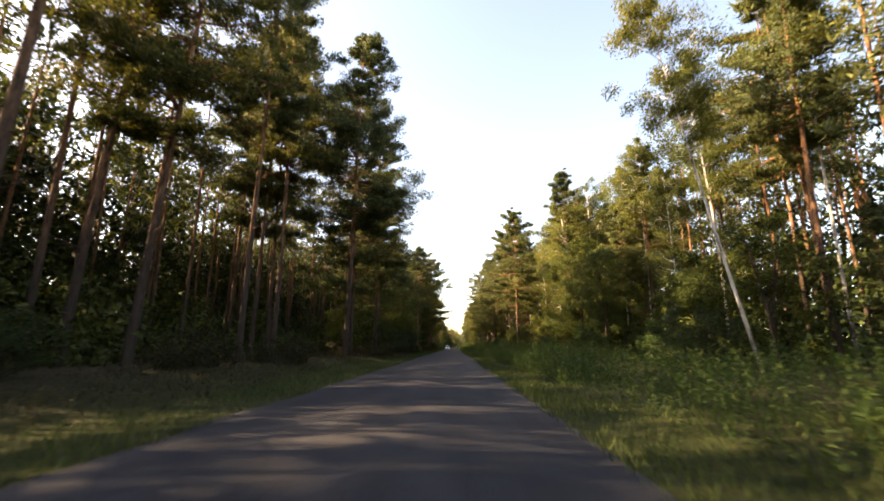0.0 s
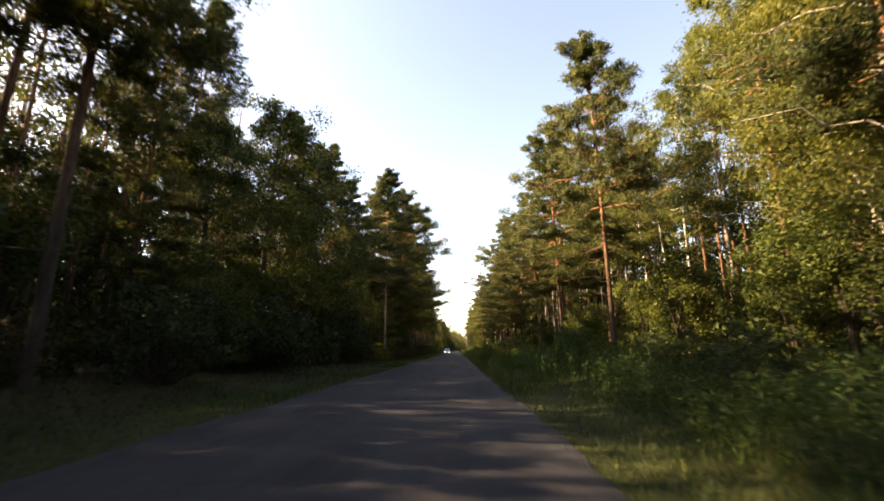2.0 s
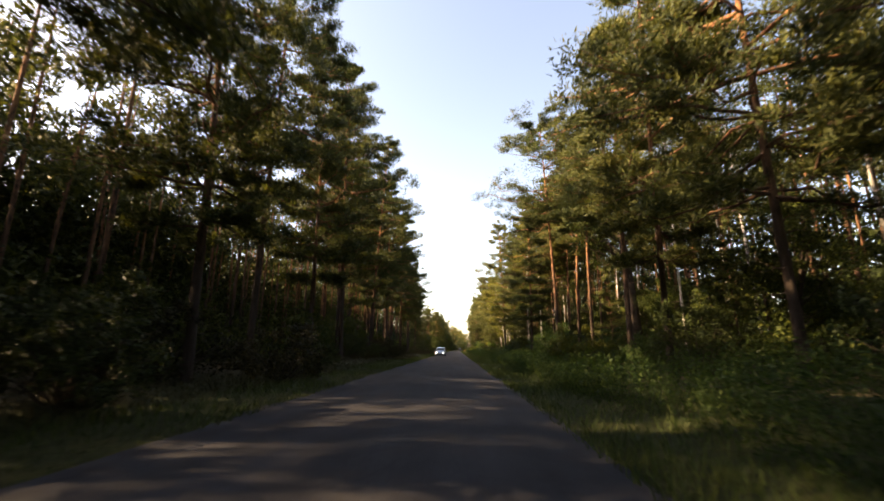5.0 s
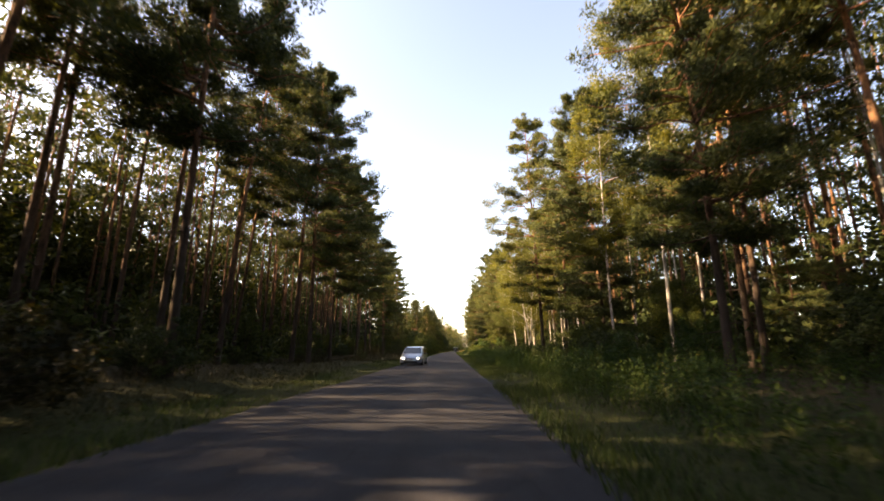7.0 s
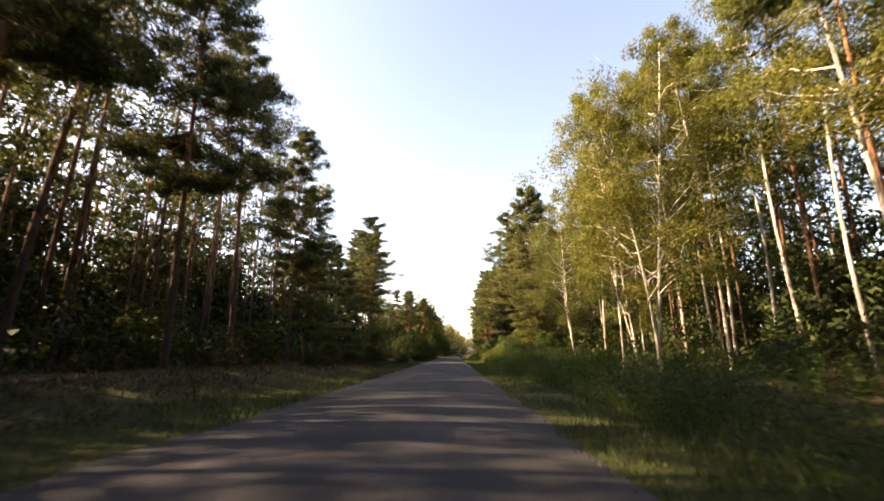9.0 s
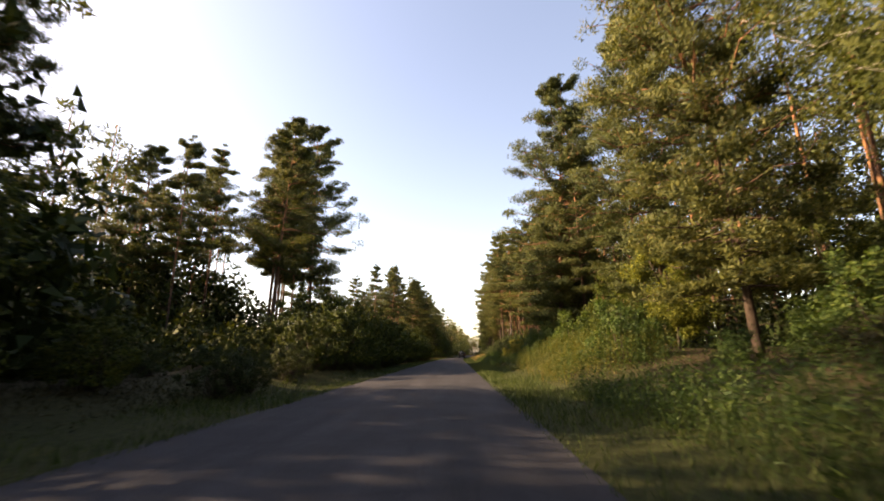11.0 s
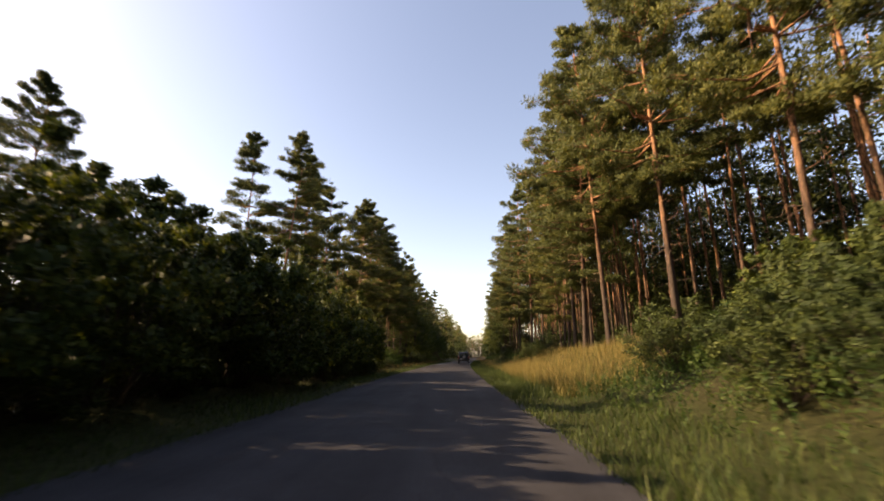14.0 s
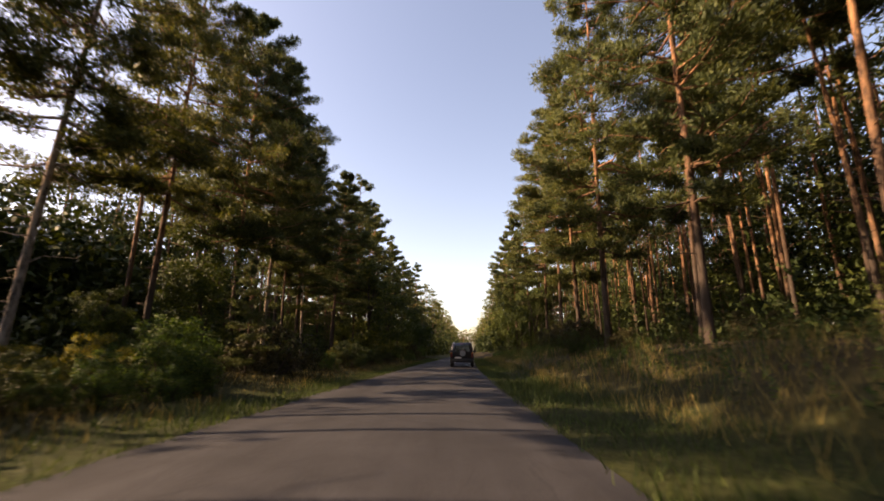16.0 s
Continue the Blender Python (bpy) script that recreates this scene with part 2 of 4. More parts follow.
# ---- trees ----
def pine_meshes(seed, height, bare, radius, clumps, per, detail=7, dead=10, leaf=0.30, bend=0.5, top=0.62, stout=0.0056, bark=None):
    """A Scots pine: a bare stem with dead stubs, tiers of limbs with flat plates of needles."""
    rng = np.random.default_rng(seed)
    stem = limbs = Tubes()
    b1, b2 = rng.uniform(-bend, bend, 2), rng.uniform(0.3, 0.7, 2)
    r0 = stout * height + 0.02

    def axis(z):
        s = z / height
        return np.array([b1[0] * math.sin(s * 3.0 * b2[0] + 0.2) * s, b1[1] * math.sin(s * 3.4 * b2[1]) * s, z])

    zs = np.linspace(-0.3, height * 0.97, detail + 3)
    stem.add([axis(z) for z in zs], [r0 * (1.25 if z < 0 else 1) * (1 - 0.86 * max(z, 0) / height) + 0.012 for z in zs], max(6, detail))
    for _ in range(dead):
        z, a, ln = height * rng.uniform(0.3 * bare, bare), rng.uniform(0, 6.28), rng.uniform(0.3, 1.9)
        p = axis(z)
        q = p + np.array([math.cos(a) * ln, math.sin(a) * ln, rng.uniform(-0.2, 0.4) * ln])
        limbs.add([p, p * 0.6 + q * 0.4 + rng.normal(size=3) * 0.07 * ln, p * 0.25 + q * 0.75 + rng.normal(size=3) * 0.09 * ln, q], [0.015 + 0.008 * ln, 0.012 + 0.004 * ln, 0.009, 0.005], 4)
    centres, sizes = [], []
    tiers = max(5, round((0.97 - bare) * height / 1.15))
    for i in range(max(1, int(clumps * 0.43))):
        s = min(0.98, ((i % tiers) + rng.uniform(0.25, 0.75)) / tiers)
        z = height * (bare + (0.97 - bare) * s)
        profile = (1 - s) ** top * (0.55 + 0.45 * min(1, s * 4)) + 0.1
        ln = radius * profile * rng.uniform(0.55, 1.2)
        a = rng.uniform(0, 6.28)
        rise = -0.16 + 0.6 * s + rng.uniform(-0.12, 0.12)
        p = axis(z)
        out = np.array([math.cos(a), math.sin(a), 0])
        side = np.array([-out[1], out[0], 0])
        mid = p + out * ln * 0.5 + np.array([0, 0, ln * 0.5 * rise]) + side * rng.normal() * 0.06 * ln
        end = p + out * ln + np.array([0, 0, ln * rise + 0.08 * ln])
        rl = 0.016 + 0.011 * ln
        limbs.add([p, (p + mid) / 2 + rng.normal(size=3) * 0.05 * ln, mid, (mid + end) / 2 + rng.normal(size=3) * 0.05 * ln, end], [rl, rl * 0.8, rl * 0.6, rl * 0.4, 0.008], 4 if detail < 7 else 5)
        for k in range(9):
            f = rng.uniform(0.3, 1.04)
            spine = mid * (1 - f) * 2 + end * (2 * f - 1) if f > 0.5 else p * (1 - 2 * f) + mid * 2 * f
            c = spine + side * rng.normal() * 0.2 * ln * (1.3 - 0.7 * f) + np.array([0, 0, 0.1 + rng.uniform(-0.12, 0.16)])
            if k < 3 and detail >= 7:
                limbs.add([spine - out * 0.22 * ln, c], [0.006 + 0.003 * ln, 0.004], 3)
            centres.append(c)
            sizes.append((0.27 + 0.085 * ln) * rng.uniform(0.75, 1.25))
    for _ in range(5):
        centres.append(axis(height * rng.uniform(0.94, 1.0)) + rng.normal(size=3) * np.array([0.25, 0.25, 0.1]))
        sizes.append(0.33)
    crown = crown_mesh(rng, "pine_crown", PINE_LEAF, centres, sizes, int(per * 0.8), leaf * 0.69, leaf * 0.2, 0.55, 0.9, 0.45, 0.2)
    return stem.mesh("pine_trunk", bark or PINE_BARK), crown


def broad_meshes(seed, height, bare, radius, clumps, per, bark, leaf_mat, leaf=0.17, droop=-0.5, trunk=0.009, detail=7, stems=1, name="birch", gap=0.5, limb=1.0):
    """A leafy tree: one or more slim stems, rising limbs, leaves in loose clumps."""
    rng = np.random.default_rng(seed)
    stem = limbs = Tubes()
    centres, sizes = [], []
    for j in range(stems):
        a0 = rng.uniform(0, 6.28)
        lean = (rng.uniform(0.02, 0.06) if stems == 1 else rng.uniform(0.08, 0.16)) * height
        h = height * (1 if j == 0 else rng.uniform(0.75, 0.95))
        k1 = rng.uniform(-0.3, 0.3)
        r0 = trunk * h + 0.02

        def axis(z):
            s = max(z, 0) / h
            return np.array([math.cos(a0) * lean * s ** 1.4 + k1 * math.sin(s * 5), math.sin(a0) * lean * s ** 1.4 + k1 * math.sin(s * 4), z])

        zs = np.linspace(-0.3, h * 0.96, detail + 3)
        stem.add([axis(z) for z in zs], [r0 * (1 - 0.88 * max(z, 0) / h) + 0.01 for z in zs], max(6, detail))
        for i in range(max(1, clumps // 3 // stems)):
            s = rng.random()
            z = h * (bare + (0.97 - bare) * s)
            ln = radius * (math.sin(math.pi * min(1, 0.18 + 0.8 * s)) ** 0.7 + 0.1) * rng.uniform(gap, 1.15)
            a = rng.uniform(0, 6.28)
            rise = rng.uniform(0.35, 0.9)
            p = axis(z)
            out = np.array([math.cos(a), math.sin(a), 0])
            mid = p + out * ln * 0.5 + np.array([0, 0, ln * 0.5 * rise])
            end = p + out * ln + np.array([0, 0, ln * rise * 0.75])
            kink = rng.normal(size=(2, 3)) * 0.07 * ln
            limbs.add([p, (p + mid) / 2 + kink[0], mid, (mid + end) / 2 + kink[1], end], [limb * (0.012 + 0.006 * ln), limb * (0.01 + 0.0045 * ln), limb * (0.007 + 0.003 * ln), limb * 0.008, 0.005], 4 if limb < 2 else 6)
            for k in range(3):
                f = rng.uniform(0.35, 1.05)
                c = (mid * (1 - f) * 2 + end * (2 * f - 1) if f > 0.5 else p * (1 - 2 * f) + mid * 2 * f) + rng.normal(size=3) * 0.16 * ln
                centres.append(c)
                sizes.append((0.35 + 0.18 * ln) * rng.uniform(0.7, 1.25))
    crown = crown_mesh(rng, name + "_crown", leaf_mat, centres, sizes, int(per * 1.6), leaf * 0.78, leaf * 0.5, 0.85, 0.3, droop, 0.15)
    return stem.mesh(name + "_trunk", bark), crown


def bush_meshes(seed, height, radius, clumps, per, leaf_mat, leaf=0.13, droop=0.1):
    rng = np.random.default_rng(seed)
    limbs, centres, sizes = Tubes(), [], []
    for _ in range(clumps):
        a, f = rng.uniform(0, 6.28), rng.random() ** 0.6
        z = height * rng.uniform(0.12, 0.92) * (1 - 0.25 * f * f)
        c = np.array([math.cos(a) * radius * f, math.sin(a) * radius * f, z])
        centres.append(c)
        sizes.append(rng.uniform(0.22, 0.42) * (0.5 + 0.35 * min(radius, 2)))
        limbs.add([c * np.array([0.12, 0.12, 0]) - np.array([0, 0, 0.1]), c * np.array([0.6, 0.6, 0.6]), c], [0.02, 0.013, 0.005], 3)
    for _ in range(6):
        a = rng.uniform(0, 6.28)
        c = np.array([math.cos(a) * radius * 0.5, math.sin(a) * radius * 0.5, height * rng.uniform(0.9, 1.08)])
        centres.append(c)
        sizes.append(0.22)
    crown = crown_mesh(rng, "bush_leaves", leaf_mat, centres, sizes, int(per * 1.6), leaf * 0.76, leaf * 0.42, 0.85, 0.4, droop, 0.2)
    return limbs.mesh("bush_stems", DARK_BARK), crown


KINDS = {
    # kind: (maker, height in metres, object name, category, label)
    "P1": (lambda: pine_meshes(11, 24, 0.34, 4.5, 165, 125, leaf=0.32), 24, "pine_tree", "pine", "tall pine with a bare grey-brown stem and dark needles"),
    "P2": (lambda: pine_meshes(12, 25, 0.48, 4.0, 108, 125, bend=1.3, leaf=0.32, dead=16), 25, "pine_tree", "pine", "tall pine with a bent stem and a high ragged crown"),
    "P3": (lambda: pine_meshes(13, 23, 0.20, 4.8, 165, 115, dead=6, leaf=0.32), 23, "pine_tree", "pine", "broad pine with low limbs and dense dark needles"),
    "P4": (lambda: pine_meshes(14, 24, 0.44, 3.7, 111, 125, dead=14, bend=1.0, leaf=0.32, stout=0.0043), 24, "pine_tree", "pine", "slender pine with an orange upper stem and small crown"),
    "P5": (lambda: pine_meshes(15, 13, 0.07, 3.4, 120, 75, dead=2, top=0.8, leaf=0.28), 13, "pine_tree", "pine", "younger pine, bushy with needles almost to the ground"),
    "P6": (lambda: pine_meshes(16, 23, 0.30, 5.5, 180, 125, bend=1.6, leaf=0.33, dead=14), 23, "pine_tree", "pine", "wide-crowned pine with long crooked limbs"),
    "P7": (lambda: pine_meshes(17, 23, 0.09, 4.9, 300, 110, dead=3, leaf=0.33, top=0.45, bend=1.2), 23, "pine_tree", "pine", "full pine with sunlit needles almost down to the bushes"),
    "P8": (lambda: pine_meshes(18, 22, 0.30, 4.4, 210, 110, dead=14, bend=0.9, leaf=0.32, stout=0.0048, bark=SUNLIT_BARK), 22, "pine_tree", "pine", "pine with a bare stem paled as if sunlit and dead lower twigs"),
    "P9": (lambda: pine_meshes(19, 22, 0.22, 5.9, 195, 125, dead=8, bend=0.8, leaf=0.32, top=0.5), 22, "pine_tree", "pine", "broad dark pine whose limbs reach over the road"),
    "P0": (lambda: pine_meshes(20, 25, 0.5, 6.0, 150, 125, dead=12, bend=1.5, leaf=0.32, top=0.35), 25, "pine_tree", "pine", "old pine with a high wide crown that overhangs the road"),
    "B1": (lambda: broad_meshes(21, 22, 0.34, 3.2, 135, 120, BIRCH_BARK, BIRCH_LEAF, 0.17, trunk=0.0034), 22, "birch_tree", "birch", "white-stemmed birch with light green hanging leaves"),
    "B2": (lambda: broad_meshes(22, 23, 0.46, 2.8, 120, 120, BIRCH_BARK, BIRCH_LEAF, 0.17, trunk=0.003), 23, "birch_tree", "birch", "slim birch with a bare white stem and sunlit crown"),
    "B3": (lambda: broad_meshes(23, 19, 0.14, 4.5, 210, 120, BIRCH_BARK, BIRCH_LEAF, 0.17, stems=2, trunk=0.004), 19, "birch_tree", "birch", "two-stemmed birch with a full yellow-green crown"),
    "O1": (lambda: broad_meshes(31, 16, 0.14, 4.4, 180, 120, DARK_BARK, HAZEL_LEAF, 0.21, -0.1, 0.014, name="oak"), 16, "broadleaf_tree", "tree", "leafy broadleaf tree with a dense green crown"),
    "O4": (lambda: broad_meshes(34, 24, 0.3, 7.5, 150, 110, DARK_BARK, HAZEL_LEAF, 0.2, -0.1, 0.019, name="oak", limb=2.0), 24, "broadleaf_tree", "tree", "old spreading tree with a thick dark trunk and bare limbs"),
    "O3": (lambda: broad_meshes(33, 9, 0.08, 2.9, 120, 110, DARK_BARK, MAPLE_LEAF, 0.24, -0.2, 0.012, stems=2, name="maple"), 9, "broadleaf_tree", "tree", "bright green large-leaved tree in the sun"),
    "O2": (lambda: broad_meshes(32, 7, 0.06, 2.6, 96, 100, DARK_BARK, HAZEL_LEAF, 0.17, -0.1, 0.01, stems=3, name="hazel"), 7, "broadleaf_tree", "tree", "low many-stemmed leafy tree at the wood's edge"),
    "Q1": (lambda: pine_meshes(41, 23, 0.42, 3.8, 78, 75, detail=6, dead=6, leaf=0.42), 23, "pine_tree", "pine", "slim pine standing behind the first row"),
    "Q2": (lambda: pine_meshes(42, 24, 0.55, 3.2, 66, 75, detail=6, dead=9, leaf=0.42, bend=1.1, stout=0.004), 24, "pine_tree", "pine", "thin pine with a high small crown and bare stem"),
    "Q3": (lambda: pine_meshes(43, 21, 0.28, 4.0, 90, 75, detail=6, dead=4, leaf=0.42), 21, "pine_tree", "pine", "pine with a deep dark crown farther along the road"),
    "S1": (lambda: bush_meshes(51, 2.6, 1.9, 60, 90, OAK_LEAF, 0.13), 2.6, "bush", "bush", "dense dark green bush at the wood's edge"),
    "S2": (lambda: bush_meshes(52, 1.7, 1.2, 54, 90, WEED_LEAF, 0.10), 1.7, "bush", "bush", "light green leafy bush on the verge"),
    "S5": (lambda: bush_meshes(55, 1.7, 1.2, 54, 90, GOLD, 0.10), 1.7, "bush", "bush", "yellow-green flowering bush with sunlight put into its leaf colour"),
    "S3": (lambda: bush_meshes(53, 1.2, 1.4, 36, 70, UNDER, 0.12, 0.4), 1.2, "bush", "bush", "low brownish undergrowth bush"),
    "S4": (lambda: bush_meshes(54, 4.4, 2.4, 78, 80, HAZEL_LEAF, 0.22), 4.4, "tall_bush", "bush", "tall thick bush with dark green leaves"),
}
MADE = {}


def smooth(a, b, v):
    s = min(1.0, max(0.0, (v - a) / (b - a)))
    return s * s * (3 - 2 * s)


def bend(y):
    """How far the road has swung to the right at y: straight at first, then a slight bend."""
    if y < 300:
        return 0.0
    if y < 370:
        return 0.06 * (y - 300) ** 2 / 140
    return 2.1 + 0.06 * (y - 370)


def terrain(x, y):
    """The height of the ground: a flat road bed, a low bank on the left, a bank on the right that grows with y."""
    x -= bend(y)
    if -4.7 < x < 2.1:
        return -0.05
    wave = 0.10 * math.sin(0.31 * x + 0.12 * y) + 0.08 * math.sin(0.17 * y - 0.5 * x)
    if x > 0:
        bank = 0.35 + 1.25 * smooth(205, 250, y)
        return -0.05 + smooth(2.6, 9.5, x) * bank + wave * smooth(2.6, 5, x)
    return -0.05 + smooth(5.0, 10.0, -x) * 0.5 + wave * smooth(4.8, 7, -x)


def plant(kind, x, y, height=None, turn=None, lean=(0, 0)):
    """A plant of that kind with its foot on the ground at (x, y)."""
    maker, nominal, name, category, label = KINDS[kind]
    k = (height or nominal) / nominal
    if turn is None:
        turn = random.uniform(0, 360)
    m = pose(x, y, terrain(x, y) - 0.05, lean[0], lean[1], turn) @ Matrix.Diagonal((k, k, k, 1))
    if kind in MADE:
        first = MADE[kind]
        return copy_thing(first, m @ Matrix.Diagonal((1 / first.scale[0], 1 / first.scale[1], 1 / first.scale[2], 1)))
    ob = new(name)
    group = {"pine": "pines of the forest", "birch": "birches along the road", "tree": "leafy trees along the road", "bush": "bushes along the road"}[category]
    tagged(ob, label, category, group)
    meshes = maker()
    names = ("stem", "foliage") if category == "bush" else ("trunk", "crown")
    for part_name, me in zip(names, meshes):
        put_part(part_name, me, ob)
    MADE[kind] = ob
    ob.matrix_basis = m
    return ob


# ---- ground and road ----
def build_ground():
    xs = [-2500, -600, -200, -90, -60, -45, -36, -28, -22, -18, -15, -13, -11.5, -10, -9, -8, -7, -6.2, -5.4, -4.75, -4.65, -3, 0,
          2.05, 2.15, 2.8, 3.5, 4.2, 5, 6, 7, 8, 9, 10, 12, 14, 17, 21, 26, 32, 40, 55, 90, 200, 600, 2500]
    ys = [-2500, -500, -120, -60] + [-40 + 2.0 * i for i in range(236)] + [450, 500, 580, 700, 1200, 3500]
    verts = [(x + bend(min(y, 700)), y, terrain(x + bend(min(y, 700)), min(y, 700))) for y in ys for x in xs]
    n = len(xs)
    faces = [(j * n + i, j * n + i + 1, (j + 1) * n + i + 1, (j + 1) * n + i) for j in range(len(ys) - 1) for i in range(n - 1)]
    tagged(new("ground", mesh_of("ground", verts, faces, GROUND, True)), "forest ground with litter, moss and worn grass", "ground", kind="structure")


def road_edge(y, side):
    w = 0.10 * noise.noise((y * 0.35, side * 7.0, 0)) + 0.05 * noise.noise((y * 1.7, side * 3.0, 4))
    return bend(y) + ((1.68 + w) if side > 0 else (-4.25 + w * 1.8))


def build_road():
    verts, faces = [], []
    ys = [-40 + 0.5 * i for i in range(981)] + [460, 480, 520, 560, 620, 700]
    for y in ys:
        a, b = road_edge(y, -1), road_edge(y, 1)
        for k in range(9):
            f = k / 8
            x = a + (b - a) * f
            z = 0.012 * noise.noise((x * 0.7, y * 0.4, 2)) + 0.05 * (1 - (2 * f - 1) ** 2) - 0.03
            verts.append((x, y, z if 0 < k < 8 else z - 0.0))
        verts += [(a, y, verts[-9][2]), (a - 0.05, y, -0.25), (b, y, verts[-1][2]), (b + 0.05, y, -0.25)]
    for j in range(len(ys) - 1):
        p, q = j * 13, (j + 1) * 13
        for k in range(8):
            faces.append((p + k, p + k + 1, q + k + 1, q + k))
        faces.append((p + 10, p + 9, q + 9, q + 10))
        faces.append((p + 11, p + 12, q + 12, q + 11))
    tagged(new("road", mesh_of("road", verts, faces, ASPHALT, True)), "worn grey asphalt forest road without markings", "road", kind="structure")


build_ground()
build_road()

# ---- trees along the road: (kind, across, along, height), one list for each stretch and side ----
# Added behind the start, never in view; they shade the road from the left.
LEFT_UNSEEN = [("P1", -10.5, -2, 25), ("P2", -12.5, -7, 26), ("P3", -10.0, -11, 24), ("P1", -11.5, -17, 25), ("P3", -9.8, -24, 24), ("P6", -14, -14, 25)]
LEFT_A = [("P2", -11.6, 26, 26), ("P1", -13.6, 30, 25), ("P4", -13.7, 27.5, 26), ("P1", -8.0, 30, 27), ("P9", -9.2, 36.5, 25.5), ("P1", -8.2, 43, 24.5),
          ("P1", -9.0, 49, 22.5), ("P2", -13.8, 51, 24), ("P3", -12.0, 55, 17), ("P1", -12.4, 15, 26), ("P2", -14.8, 14.8, 26), ("P4", -10.2, 19, 26),
          ("P2", -11.2, 8, 26), ("P4", -9.6, 4, 25), ("O1", -11.8, 59, 12), ("O1", -11.0, 64, 15.5), ("O1", -10.2, 69, 15.0), ("P2", -12.4, 73, 21), ("P1", -10.5, 80, 17.5),
          ("P2", -15.5, 61, 22), ("O2", -8.8, 75, 7), ("P1", -12.5, 79, 21)]
LEFT_B = [("P8", -7.4, 85.4, 21.5), ("B2", -11.8, 85, 14), ("P9", -7.0, 94.5, 22), ("P9", -6.6, 103, 22.5), ("P9", -10.2, 98.5, 20.5), ("P1", -10.4, 91, 20.5), ("P1", -9.0, 107, 24), ("P3", -8.5, 114, 23),
          ("P5", -8.2, 89, 9), ("P5", -7.6, 97, 10), ("O2", -7.5, 92, 5), ("P1", -10.0, 121, 24), ("P3", -9.2, 127, 23), ("P6", -8.8, 133, 24),
          ("P2", -10.5, 138, 25), ("P3", -8.9, 144, 24), ("P1", -12.0, 148, 25), ("P2", -13.2, 152, 25), ("P4", -15.0, 156, 25), ("P2", -12.4, 160, 24)]
LEFT_C = [("P2", -13.0, 166, 25), ("P4", -15.0, 171.5, 25), ("P2", -11.4, 173, 25), ("P6", -10.6, 180, 20), ("P1", -9.2, 156, 24), ("P6", -9.0, 169.5, 21), ("P4", -12.8, 184, 22), ("P1", -10.2, 189, 21.5),
          ("P2", -14.3, 194.4, 23), ("P1", -11.0, 197.5, 20.5), ("P2", -11.4, 203, 20), ("P1", -10.4, 208, 16.5), ("P3", -10.8, 212, 13), ("P5", -9.2, 217, 8),
          ("P5", -10.5, 223, 9), ("O2", -8.6, 228, 5), ("P1", -14.5, 232, 14), ("P4", -20.0, 251, 17.5), ("P2", -22.0, 258, 20), ("P1", -15.4, 257, 22), ("P1", -24.0, 252, 17.5), ("P4", -17.5, 262, 23), ("P2", -26, 262, 20),
          ("P6", -18.4, 275.5, 31.5), ("P1", -20.5, 270, 27), ("P2", -16.9, 260, 23), ("P4", -20.5, 271, 22), ("P2", -22.5, 277, 27)]
LEFT_D = [("P4", -18.5, 269, 23), ("P3", -19.0, 287, 10), ("P1", -20.5, 291, 11.5), ("P3", -18.5, 283.5, 9.5), ("P3", -17.5, 294, 14), ("P1", -16.5, 298, 12), ("P5", -16, 302, 9), ("P5", -10.8, 299, 6.5), ("P4", -19.0, 320, 21),
          ("P2", -15.2, 319, 21), ("P4", -16.0, 326, 22), ("P2", -15.6, 331, 21), ("P4", -17.6, 329, 22), ("P8", -12.2, 334, 20.5), ("P1", -12.0, 339, 20),
          ("P6", -11.8, 345, 21.5), ("P3", -11.4, 353, 17.5), ("P5", -8.4, 340, 5), ("P8", -11.0, 347, 19), ("P8", -10.6, 352, 16.5), ("P4", -11.0, 349.5, 17.5), ("P4", -10.8, 359, 17), ("P3", -11.2, 361, 16.5), ("P1", -11.0, 367, 17.5), ("O2", -8.6, 309, 6)]
RIGHT_A = [("P1", 17.5, 9, 24), ("P2", 17.0, 19, 24), ("P4", 18.6, 22.5, 23), ("B1", 16.5, 31, 15), ("P1", 18.0, 38.5, 20.5),
           ("P1", 14.2, 52, 23.5), ("P1", 16.4, 42, 16), ("O1", 14.0, 48, 13), ("O1", 13.4, 38, 9.5), ("O1", 15.2, 42, 10.5), ("B1", 18.5, 68, 25), ("B3", 19.2, 61, 25), ("B3", 19.5, 58, 24), ("B3", 22.0, 64, 25), ("P2", 17.4, 62, 28), ("P6", 9.6, 66.5, 23.5),
           ("B2", 16.3, 76.8, 20), ("O2", 10.2, 74.5, 5), ("B3", 15.5, 52, 19), ("P6", 10.8, 84, 25.5), ("P3", 15.2, 83, 22), ("B2", 17.5, 88, 22), ("P6", 12.8, 92, 27.5)]
RIGHT_B = [("P1", 11.6, 99, 24), ("B2", 16.6, 95, 23), ("P3", 10.0, 107, 23), ("P9", 10.2, 114, 24.5), ("B2", 16.0, 110, 22), ("P3", 9.6, 121, 24),
           ("P1", 10.4, 127.5, 25), ("O4", 15.4, 138.5, 24), ("B2", 15.6, 131, 22), ("P2", 12.4, 141, 25), ("P4", 14.8, 146, 25), ("P0", 9.6, 142.5, 26), ("P3", 9.4, 156.5, 22), ("P2", 13.8, 150.6, 27), ("P2", 13.6, 154, 25),
           ("P4", 13.0, 160, 25), ("P6", 14.5, 163, 24), ("B1", 12.6, 166.5, 24), ("P7", 12.2, 176, 24), ("B1", 11.8, 173, 22), ("P3", 10.4, 181, 21), ("B2", 17.3, 171.6, 22), ("P3", 9.4, 186, 26.5), ("B1", 13.5, 194, 22), ("B3", 11.8, 207, 21), ("B1", 12.2, 213.5, 22)]
